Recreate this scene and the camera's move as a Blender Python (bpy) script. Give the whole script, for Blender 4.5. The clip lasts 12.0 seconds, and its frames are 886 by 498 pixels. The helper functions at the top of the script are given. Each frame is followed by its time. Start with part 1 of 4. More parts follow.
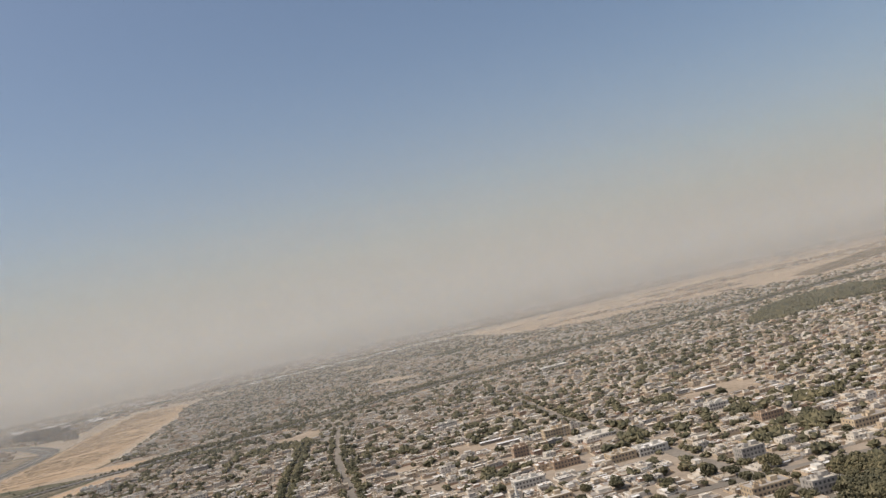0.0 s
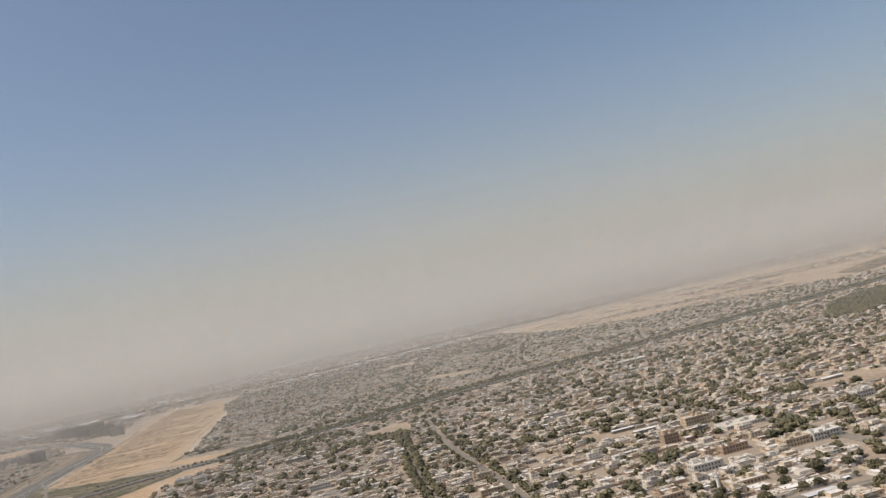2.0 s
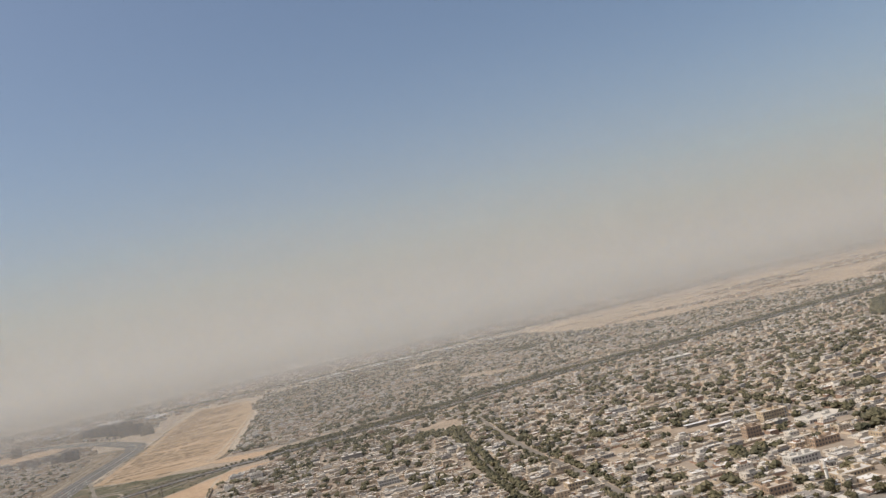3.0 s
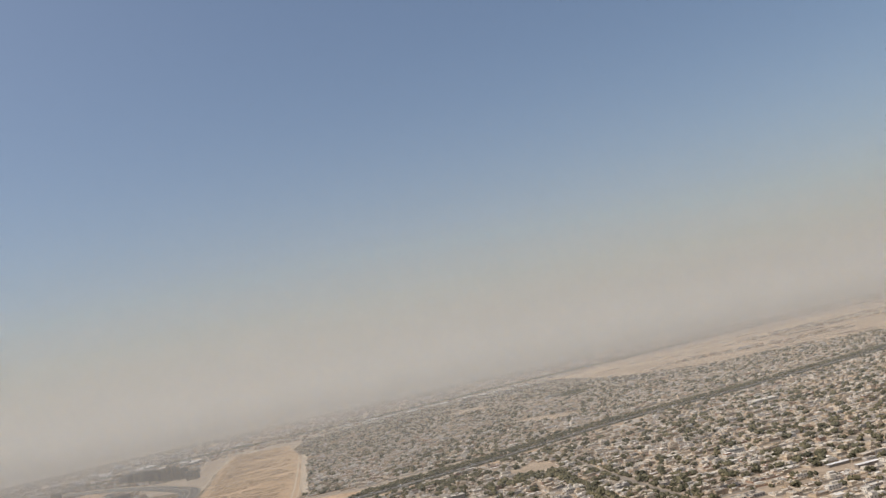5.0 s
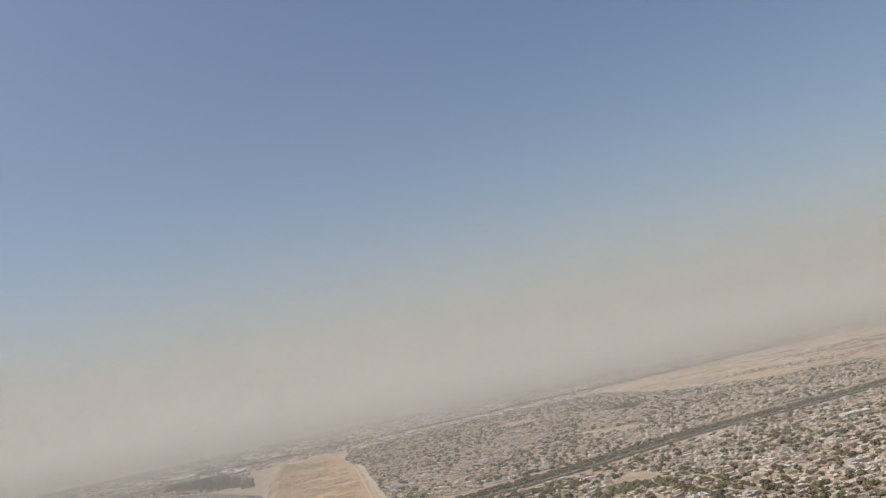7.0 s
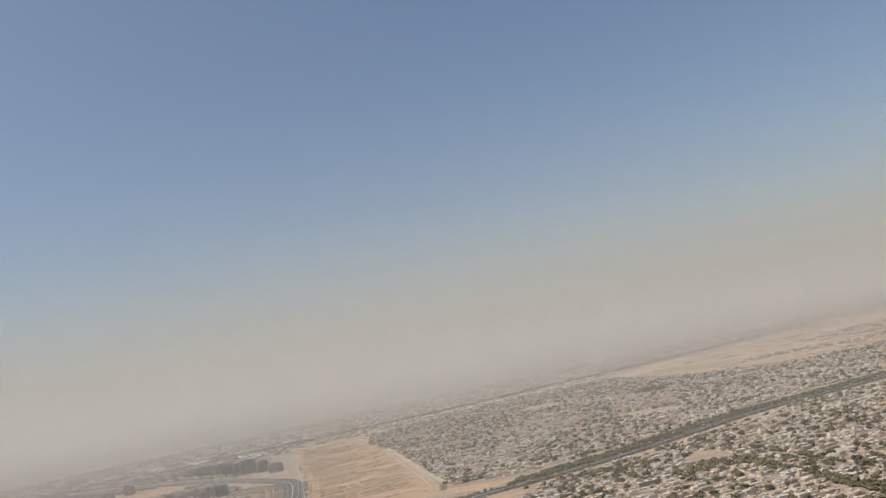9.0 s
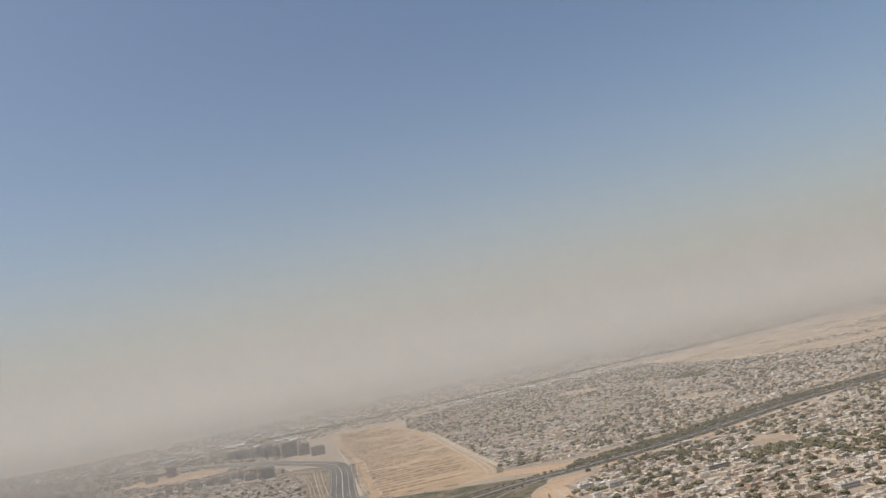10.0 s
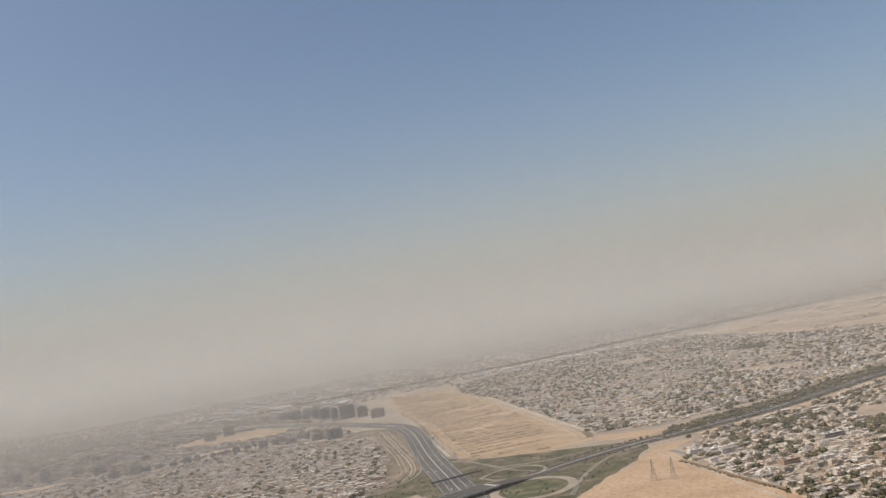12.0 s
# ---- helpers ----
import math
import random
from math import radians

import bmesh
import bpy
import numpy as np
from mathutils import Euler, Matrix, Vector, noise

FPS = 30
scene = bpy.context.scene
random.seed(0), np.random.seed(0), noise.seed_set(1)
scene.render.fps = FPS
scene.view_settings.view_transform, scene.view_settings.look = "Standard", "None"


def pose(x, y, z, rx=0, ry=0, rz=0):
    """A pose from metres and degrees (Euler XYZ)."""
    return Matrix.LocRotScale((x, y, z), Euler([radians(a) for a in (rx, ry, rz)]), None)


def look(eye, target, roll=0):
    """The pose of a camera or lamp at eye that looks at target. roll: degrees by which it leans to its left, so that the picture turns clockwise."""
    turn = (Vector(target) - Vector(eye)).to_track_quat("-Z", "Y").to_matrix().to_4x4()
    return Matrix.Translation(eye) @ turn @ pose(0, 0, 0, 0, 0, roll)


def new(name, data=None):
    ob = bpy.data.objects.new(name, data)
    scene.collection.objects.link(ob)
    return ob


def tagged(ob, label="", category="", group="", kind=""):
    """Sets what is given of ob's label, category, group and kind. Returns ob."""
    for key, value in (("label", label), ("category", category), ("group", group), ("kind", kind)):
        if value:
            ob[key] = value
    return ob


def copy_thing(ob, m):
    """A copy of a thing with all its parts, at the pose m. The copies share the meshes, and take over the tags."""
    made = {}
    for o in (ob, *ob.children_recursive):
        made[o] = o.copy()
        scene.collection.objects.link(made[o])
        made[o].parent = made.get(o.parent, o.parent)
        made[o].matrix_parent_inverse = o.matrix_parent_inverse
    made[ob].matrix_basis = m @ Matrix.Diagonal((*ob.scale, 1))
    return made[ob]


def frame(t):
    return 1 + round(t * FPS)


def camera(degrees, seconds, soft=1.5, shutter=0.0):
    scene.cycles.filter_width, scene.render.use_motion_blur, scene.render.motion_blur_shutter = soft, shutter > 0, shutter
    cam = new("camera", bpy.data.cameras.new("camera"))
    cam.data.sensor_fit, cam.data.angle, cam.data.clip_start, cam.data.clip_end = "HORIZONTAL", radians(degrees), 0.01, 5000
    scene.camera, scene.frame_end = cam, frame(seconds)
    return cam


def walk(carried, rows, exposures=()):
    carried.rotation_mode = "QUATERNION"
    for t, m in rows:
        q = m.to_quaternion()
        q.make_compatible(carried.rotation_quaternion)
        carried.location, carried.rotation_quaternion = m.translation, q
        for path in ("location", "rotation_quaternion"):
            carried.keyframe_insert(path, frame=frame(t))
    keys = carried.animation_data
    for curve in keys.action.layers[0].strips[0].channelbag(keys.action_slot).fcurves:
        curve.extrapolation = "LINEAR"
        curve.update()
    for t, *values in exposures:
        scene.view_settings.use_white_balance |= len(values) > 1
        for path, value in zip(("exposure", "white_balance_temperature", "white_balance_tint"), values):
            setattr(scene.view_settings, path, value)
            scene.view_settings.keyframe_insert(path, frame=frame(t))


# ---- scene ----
cam = camera(55.38, 12.0, soft=1.4)
PATH = [
    (0.0, look((-1.47, -0.54, 85.08), (-28.22, 997.04, 149.27), -12.435)),
    (0.5, look((-20.63, -0.76, 87.18), (-36.70, 997.36, 146.18), -12.373)),
    (1.0, look((-39.79, -0.99, 89.28), (-44.53, 997.33, 147.06), -12.469)),
    (1.5, look((-58.95, -1.22, 91.38), (-64.55, 996.99, 150.92), -12.407)),
    (2.0, look((-78.11, -1.44, 93.47), (-105.07, 996.02, 159.33), -12.282)),
    (2.5, look((-97.27, -1.67, 95.56), (-129.90, 995.50, 163.27), -12.296)),
    (3.0, look((-116.43, -1.89, 97.65), (-149.60, 995.18, 166.51), -12.377)),
    (3.2, look((-124.09, -1.98, 98.48), (-157.73, 994.98, 168.70), -12.453)),
    (4.8, look((-185.41, -2.71, 105.14), (-212.21, 990.51, 218.32), -12.238)),
    (5.0, look((-193.07, -2.80, 105.97), (-218.15, 989.01, 231.23), -12.119)),
    (5.5, look((-212.23, -3.02, 108.04), (-238.11, 986.67, 248.88), -11.992)),
    (6.0, look((-231.39, -3.25, 110.12), (-260.73, 985.95, 253.75), -11.696)),
    (6.5, look((-250.55, -3.47, 112.19), (-281.52, 985.51, 256.91), -11.615)),
    (7.0, look((-269.71, -3.70, 114.25), (-302.97, 985.21, 259.01), -11.460)),
    (7.2, look((-277.37, -3.79, 115.08), (-310.70, 985.27, 258.78), -11.387)),
    (8.8, look((-338.68, -4.51, 121.67), (-357.00, 986.64, 253.12), -11.432)),
    (9.0, look((-346.35, -4.60, 122.49), (-360.79, 987.19, 249.51), -11.530)),
    (9.5, look((-365.51, -4.83, 124.55), (-377.28, 987.42, 248.23), -11.460)),
    (10.0, look((-384.67, -5.05, 126.60), (-422.32, 987.50, 242.46), -11.320)),
    (10.5, look((-403.83, -5.28, 128.64), (-462.97, 988.78, 220.04), -11.041)),
    (11.0, look((-422.99, -5.50, 130.69), (-487.10, 988.54, 218.80), -10.720)),
    (11.5, look((-442.15, -5.73, 132.73), (-506.96, 988.28, 220.71), -10.330)),
    (12.0, look((-461.30, -5.96, 134.77), (-523.54, 988.57, 218.69), -10.029)),
]
walk(cam, PATH)

# ---- light ----
SUN_EL, SUN_AZ = 54.0, 251.5      # degrees; azimuth clockwise from +y
world = bpy.data.worlds.new("dusty_sky")
scene.world = world
world.use_nodes = True
wn = world.node_tree
wn.nodes.clear()
sky = wn.nodes.new("ShaderNodeTexSky")
sky.sky_type = "NISHITA"
sky.sun_disc = False
sky.sun_elevation = radians(SUN_EL)
sky.sun_rotation = radians(SUN_AZ)
sky.altitude = 400
sky.air_density = 1.0
sky.dust_density = 3.8
sky.ozone_density = 0.3
bg = wn.nodes.new("ShaderNodeBackground")
bg.inputs["Strength"].default_value = 0.111
wo = wn.nodes.new("ShaderNodeOutputWorld")
wn.links.new(sky.outputs[0], bg.inputs[0])
wn.links.new(bg.outputs[0], wo.inputs[0])

sun_data = bpy.data.lights.new("sun", "SUN")
sun_data.energy = 3.8
sun_data.angle = radians(0.8)
sun_data.color = (1.0, 0.92, 0.81)
sun = new("sun", sun_data)
_a, _e = radians(SUN_AZ), radians(SUN_EL)
sun.matrix_world = look((300 * math.sin(_a) * math.cos(_e), 300 * math.cos(_a) * math.cos(_e), 300 * math.sin(_e)), (0, 0, 0))
scene.view_settings.exposure = 0.0
scene.cycles.transparent_max_bounces = 48


# ---- materials ----
def material(name):
    m = bpy.data.materials.new(name)
    m.use_nodes = True
    nt = m.node_tree
    return m, nt, nt.nodes["Principled BSDF"]


def ramp(nt, stops, interp="LINEAR"):
    r = nt.nodes.new("ShaderNodeValToRGB")
    r.color_ramp.interpolation = interp
    while len(r.color_ramp.elements) < len(stops):
        r.color_ramp.elements.new(0.5)
    for e, (p, c) in zip(r.color_ramp.elements, stops):
        e.position, e.color = p, (*c, 1)
    return r


def noise_tex(nt, scale, detail=4.0, rough=0.55, stretch=None, turn=0.0):
    g = nt.nodes.new("ShaderNodeNewGeometry")
    mp = nt.nodes.new("ShaderNodeMapping")
    mp.inputs["Rotation"].default_value = (0, 0, radians(turn))
    mp.inputs["Scale"].default_value = stretch or (1, 1, 1)
    n = nt.nodes.new("ShaderNodeTexNoise")
    n.inputs["Scale"].default_value = scale
    n.inputs["Detail"].default_value = detail
    n.inputs["Roughness"].default_value = rough
    nt.links.new(g.outputs["Position"], mp.inputs[0])
    nt.links.new(mp.outputs[0], n.inputs["Vector"])
    return n


def mix(nt, fac, a, b, kind="MIX"):
    m = nt.nodes.new("ShaderNodeMix")
    m.data_type, m.blend_type = "RGBA", kind
    for sock, v in ((m.inputs[0], fac), (m.inputs[6], a), (m.inputs[7], b)):
        if isinstance(v, (int, float)):
            sock.default_value = v
        elif isinstance(v, tuple):
            sock.default_value = (*v, 1)
        else:
            nt.links.new(v, sock)
    return m.outputs[2]


def bump(nt, bsdf, height, strength, dist):
    b = nt.nodes.new("ShaderNodeBump")
    b.inputs["Strength"].default_value = strength
    b.inputs["Distance"].default_value = dist
    nt.links.new(height, b.inputs["Height"])
    nt.links.new(b.outputs[0], bsdf.inputs["Normal"])


def earth(name, stops, big=0.02, small=0.4, fine=0.35, stretch=None, turn=0.0, lump=0.3):
    """Dry soil: broad tone patches, stretched streaks and a fine grain."""
    m, nt, b = material(name)
    n1, n2 = noise_tex(nt, big, 5, 0.6), noise_tex(nt, small, 5, 0.65, stretch, turn)
    c = ramp(nt, stops)
    nt.links.new(n1.outputs[0], c.inputs[0])
    r2 = ramp(nt, [(0.3, (0.62, 0.6, 0.57)), (0.7, (1.12, 1.1, 1.08))])
    nt.links.new(n2.outputs[0], r2.inputs[0])
    nt.links.new(mix(nt, fine, c.outputs[0], mix(nt, 1.0, c.outputs[0], r2.outputs[0], "MULTIPLY")), b.inputs["Base Color"])
    b.inputs["Roughness"].default_value = 0.95
    b.inputs["Specular IOR Level"].default_value = 0.15
    bump(nt, b, n2.outputs[0], 0.6, lump)
    return m


def tinted(name, stops, source, rough=0.9, grain=0.5, scale=0.8, interp="CONSTANT"):
    """Painted or plastered masonry: a tone for each house, dusty blotches and streaks over it."""
    m, nt, b = material(name)
    if source == "island":
        g = nt.nodes.new("ShaderNodeNewGeometry")
        rnd = g.outputs["Random Per Island"]
    else:
        g = nt.nodes.new("ShaderNodeObjectInfo")
        rnd = g.outputs["Random"]
    c = ramp(nt, stops, interp)
    nt.links.new(rnd, c.inputs[0])
    n1, n2 = noise_tex(nt, scale, 5, 0.65), noise_tex(nt, scale * 0.12, 3, 0.6)
    r1 = ramp(nt, [(0.3, (0.55, 0.52, 0.48)), (0.72, (1.1, 1.1, 1.1))])
    r2 = ramp(nt, [(0.3, (0.72, 0.7, 0.68)), (0.7, (1.08, 1.08, 1.08))])
    nt.links.new(n1.outputs[0], r1.inputs[0])
    nt.links.new(n2.outputs[0], r2.inputs[0])
    a = mix(nt, grain, c.outputs[0], r1.outputs[0], "MULTIPLY")
    nt.links.new(mix(nt, 0.8, a, r2.outputs[0], "MULTIPLY"), b.inputs["Base Color"])
    b.inputs["Roughness"].default_value = rough
    b.inputs["Specular IOR Level"].default_value = 0.2
    bump(nt, b, n1.outputs[0], 0.3, 0.05)
    return m


WALL_STOPS = [(0.0, (0.68, 0.62, 0.54)), (0.16, (0.52, 0.43, 0.33)), (0.3, (0.60, 0.51, 0.40)), (0.44, (0.40, 0.32, 0.24)),
              (0.56, (0.70, 0.655, 0.595)), (0.68, (0.36, 0.34, 0.32)), (0.78, (0.56, 0.44, 0.32)), (0.88, (0.38, 0.26, 0.19)), (0.94, (0.66, 0.6, 0.52))]
ROOF_STOPS = [(0.0, (0.58, 0.53, 0.46)), (0.2, (0.46, 0.41, 0.34)), (0.36, (0.60, 0.54, 0.46)), (0.5, (0.36, 0.33, 0.30)),
              (0.62, (0.62, 0.585, 0.53)), (0.74, (0.46, 0.40, 0.33)), (0.87, (0.74, 0.715, 0.68))]
M_WALL = tinted("plaster_by_house", WALL_STOPS, "object")
M_ROOF = tinted("roof_screed_by_house", ROOF_STOPS, "object", scale=0.5)
M_WALLS = tinted("plaster_by_island", WALL_STOPS, "island")
M_ROOFS = tinted("roof_screed_by_island", ROOF_STOPS, "island", scale=0.5)
M_COURT = tinted("courtyard_earth", [(0.0, (0.36, 0.29, 0.22)), (0.3, (0.28, 0.23, 0.18)), (0.6, (0.44, 0.36, 0.27)), (0.85, (0.25, 0.22, 0.18))], "island", scale=0.3)
M_GROUND = earth("town_earth", [(0.25, (0.25, 0.205, 0.16)), (0.5, (0.32, 0.265, 0.21)), (0.75, (0.39, 0.33, 0.26))], 0.012, 0.25, 0.6)
M_SAND = earth("pale_sand", [(0.25, (0.35, 0.25, 0.165)), (0.5, (0.44, 0.32, 0.215)), (0.75, (0.51, 0.385, 0.275))], 0.03, 0.3, 0.95)
M_FIELD = earth("orange_sand", [(0.25, (0.29, 0.205, 0.13)), (0.5, (0.38, 0.28, 0.185)), (0.75, (0.46, 0.355, 0.25))], 0.02, 0.42, 1.0, (0.1, 1.0, 1.0), -13)
M_YARD = earth("pinkish_yard_earth", [(0.25, (0.29, 0.23, 0.172)), (0.5, (0.37, 0.3, 0.228)), (0.75, (0.44, 0.362, 0.285))], 0.06, 0.4, 0.9)
M_HEAP = earth("dumped_earth", [(0.3, (0.18, 0.135, 0.09)), (0.7, (0.28, 0.21, 0.145))], 0.05, 0.5, 0.6)
M_SCRUB = earth("scrub_earth", [(0.3, (0.115, 0.095, 0.068)), (0.5, (0.185, 0.148, 0.108)), (0.7, (0.28, 0.225, 0.163))], 0.04, 0.3, 0.8)
M_FARSAND = earth("far_sand", [(0.3, (0.33, 0.26, 0.195)), (0.7, (0.46, 0.375, 0.285))], 0.006, 0.02, 1.0, (0.15, 1, 1), -8)
M_VERGE = earth("dry_grass_verge", [(0.32, (0.06, 0.068, 0.036)), (0.46, (0.095, 0.094, 0.056)), (0.58, (0.155, 0.13, 0.088)), (0.74, (0.26, 0.21, 0.15))], 0.045, 0.22, 1.0)
M_LAWN = earth("irrigated_grass", [(0.35, (0.06, 0.075, 0.035)), (0.5, (0.105, 0.108, 0.06)), (0.65, (0.2, 0.165, 0.11))], 0.06, 0.4, 0.9)
M_ASPHALT = earth("asphalt", [(0.3, (0.085, 0.081, 0.076)), (0.7, (0.135, 0.128, 0.118))], 0.03, 0.3, 0.5, (1, 0.1, 1), -12, 0.02)
M_HIGHWAY = earth("dark_asphalt", [(0.3, (0.062, 0.058, 0.053)), (0.7, (0.1, 0.093, 0.084))], 0.03, 0.3, 0.5, None, 0, 0.02)
M_STREET = earth("dusty_asphalt", [(0.3, (0.17, 0.152, 0.13)), (0.7, (0.26, 0.23, 0.195))], 0.03, 0.4, 0.5, None, 0, 0.02)
M_RAMP = earth("worn_ramp_surface", [(0.3, (0.24, 0.208, 0.168)), (0.7, (0.36, 0.312, 0.25))], 0.04, 0.4, 0.7, None, 0, 0.02)
M_TRACK = earth("pale_dusty_track", [(0.3, (0.34, 0.29, 0.23)), (0.7, (0.45, 0.39, 0.31))], 0.03, 0.4, 0.6, None, 0, 0.02)
M_CONC = earth("concrete", [(0.3, (0.38, 0.36, 0.33)), (0.7, (0.48, 0.46, 0.42))], 0.1, 0.8, 0.5, None, 0, 0.02)
M_PAINT = earth("worn_road_paint", [(0.3, (0.4, 0.39, 0.36)), (0.7, (0.6, 0.58, 0.55))], 0.2, 1.0, 0.6, None, 0, 0.0)
M_TOWER = tinted("tower_concrete", [(0.0, (0.30, 0.27, 0.24)), (0.4, (0.24, 0.22, 0.21)), (0.7, (0.36, 0.32, 0.28))], "object", scale=0.2)
M_SHED = tinted("sheet_metal_roof", [(0.0, (0.74, 0.73, 0.71)), (0.5, (0.62, 0.62, 0.62)), (0.8, (0.8, 0.79, 0.77))], "object", 0.5, 0.3)


def simple(name, col, rough=0.6, metal=0.0):
    m, nt, b = material(name)
    n = noise_tex(nt, 1.5, 3)
    r = ramp(nt, [(0.3, tuple(c * 0.75 for c in col)), (0.7, tuple(min(1, c * 1.15) for c in col))])
    nt.links.new(n.outputs[0], r.inputs[0])
    nt.links.new(r.outputs[0], b.inputs["Base Color"])
    b.inputs["Roughness"].default_value, b.inputs["Metallic"].default_value = rough, metal
    return m


M_WINDOW = simple("dusty_dark_glazing", (0.085, 0.08, 0.075), 0.4)
M_DOOR = simple("painted_steel_door", (0.16, 0.13, 0.1), 0.5)
M_TANK = simple("water_tank_plastic", (0.62, 0.6, 0.56), 0.5)
M_TRUNK = simple("bark", (0.13, 0.1, 0.075), 0.95)
M_METAL = simple("galvanised_steel", (0.4, 0.4, 0.4), 0.5, 0.7)
M_TYRE = simple("rubber", (0.03, 0.03, 0.03), 0.8)


M_DARKSTEEL = simple("dark_painted_steel", (0.13, 0.125, 0.12), 0.6)


def foliage(name, cols):
    m, nt, b = material(name)
    g = nt.nodes.new("ShaderNodeNewGeometry")
    c = ramp(nt, [(i / max(1, len(cols) - 1), k) for i, k in enumerate(cols)])
    nt.links.new(g.outputs["Random Per Island"], c.inputs[0])
    n = noise_tex(nt, 0.05, 3)
    r = ramp(nt, [(0.35, (0.75, 0.78, 0.8)), (0.65, (1.25, 1.2, 1.1))])
    nt.links.new(n.outputs[0], r.inputs[0])
    nt.links.new(mix(nt, 1.0, c.outputs[0], r.outputs[0], "MULTIPLY"), b.inputs["Base Color"])
    b.inputs["Roughness"].default_value = 0.8
    b.inputs["Specular IOR Level"].default_value = 0.2
    return m


M_LEAF = foliage("dusty_foliage", [(0.062, 0.06, 0.037), (0.1, 0.092, 0.056), (0.15, 0.132, 0.084)])


def car_paint():
    m, nt, b = material("car_paint")
    g = nt.nodes.new("ShaderNodeObjectInfo")
    c = ramp(nt, [(0.0, (0.75, 0.75, 0.74)), (0.55, (0.5, 0.5, 0.5)), (0.7, (0.1, 0.1, 0.11)), (0.85, (0.3, 0.08, 0.06))], "CONSTANT")
    nt.links.new(g.outputs["Random"], c.inputs[0])
    nt.links.new(c.outputs[0], b.inputs["Base Color"])
    b.inputs["Roughness"].default_value = 0.35
    return m


M_CAR = car_paint()


def dust(name, opacity, low, top0, top1, col, spread=(0, -1900, 1.0, 2.3)):
    """Airborne dust: thin near the ground and fading out upwards, thicker to the west, lit by sun and sky."""
    m, nt, b = material(name)
    nt.nodes.remove(b)
    g = nt.nodes.new("ShaderNodeNewGeometry")
    s = nt.nodes.new("ShaderNodeSeparateXYZ")
    nt.links.new(g.outputs["Position"], s.inputs[0])

    def step(a0, a1, v0, v1):
        r = nt.nodes.new("ShaderNodeMapRange")
        r.interpolation_type = "SMOOTHSTEP"
        for i, v in zip((1, 2, 3, 4), (a0, a1, v0, v1)):
            r.inputs[i].default_value = v
        nt.links.new(s.outputs[2], r.inputs[0])
        return r.outputs[0]

    def mul(a, c):
        q = nt.nodes.new("ShaderNodeMath")
        q.operation = "MULTIPLY"
        for sock, v in zip(q.inputs, (a, c)):
            if isinstance(v, (int, float)):
                sock.default_value = v
            else:
                nt.links.new(v, sock)
        return q.outputs[0]

    west = nt.nodes.new("ShaderNodeMapRange")      # the bank is thicker to the west
    for i, v in zip((1, 2, 3, 4), spread):
        west.inputs[i].default_value = v
    nt.links.new(s.outputs[0], west.inputs[0])
    rise = step(-0.5, low, 0.0, 1.0) if low > 0 else 1.0
    up = nt.nodes.new("ShaderNodeMath")
    up.operation = "SUBTRACT"
    nt.links.new(s.outputs[2], up.inputs[0])
    up.inputs[1].default_value = top0
    up0 = nt.nodes.new("ShaderNodeMath")
    up0.operation = "MAXIMUM"
    nt.links.new(up.outputs[0], up0.inputs[0])

    def fall(v):
        q = nt.nodes.new("ShaderNodeMath")
        q.operation = "EXPONENT"
        nt.links.new(v, q.inputs[0])
        return q.outputs[0]

    depth = mul(mul(mul(rise, fall(mul(up0.outputs[0], -1.0 / top1))), west.outputs[0]), -opacity)
    one = nt.nodes.new("ShaderNodeMath")
    one.operation = "SUBTRACT"
    one.inputs[0].default_value = 1.0
    nt.links.new(fall(depth), one.inputs[1])
    a = one.outputs[0]
    clear = nt.nodes.new("ShaderNodeBsdfTransparent")
    d, tr = nt.nodes.new("ShaderNodeBsdfDiffuse"), nt.nodes.new("ShaderNodeBsdfTranslucent")
    for k in (d, tr):
        k.inputs[0].default_value = (*col, 1)
    body = nt.nodes.new("ShaderNodeMixShader")
    body.inputs[0].default_value = 0.25
    nt.links.new(d.outputs[0], body.inputs[1])
    nt.links.new(tr.outputs[0], body.inputs[2])
    out = nt.nodes.new("ShaderNodeMixShader")
    nt.links.new(a, out.inputs[0])
    nt.links.new(clear.outputs[0], out.inputs[1])
    nt.links.new(body.outputs[0], out.inputs[2])
    nt.links.new(out.outputs[0], nt.nodes["Material Output"].inputs[0])
    return m


# ---- building helpers ----
def mesh_from(name, bm, mats):
    me = bpy.data.meshes.new(name)
    bm.to_mesh(me)
    bm.free()
    for m in (mats if isinstance(mats, (list, tuple)) else [mats]):
        me.materials.append(m)
    return me


def part(name, bm, mats, parent, label=""):
    ob = new(name, mesh_from(name, bm, mats))
    ob.parent = parent
    return tagged(ob, label)


def box(bm, x0, y0, z0, x1, y1, z1, mat=0):
    v = [bm.verts.new(p) for p in ((x0, y0, z0), (x1, y0, z0), (x1, y1, z0), (x0, y1, z0), (x0, y0, z1), (x1, y0, z1), (x1, y1, z1), (x0, y1, z1))]
    for q in ((3, 2, 1, 0), (4, 5, 6, 7), (0, 1, 5, 4), (1, 2, 6, 5), (2, 3, 7, 6), (3, 0, 4, 7)):
        f = bm.faces.new([v[i] for i in q])
        f.material_index = mat


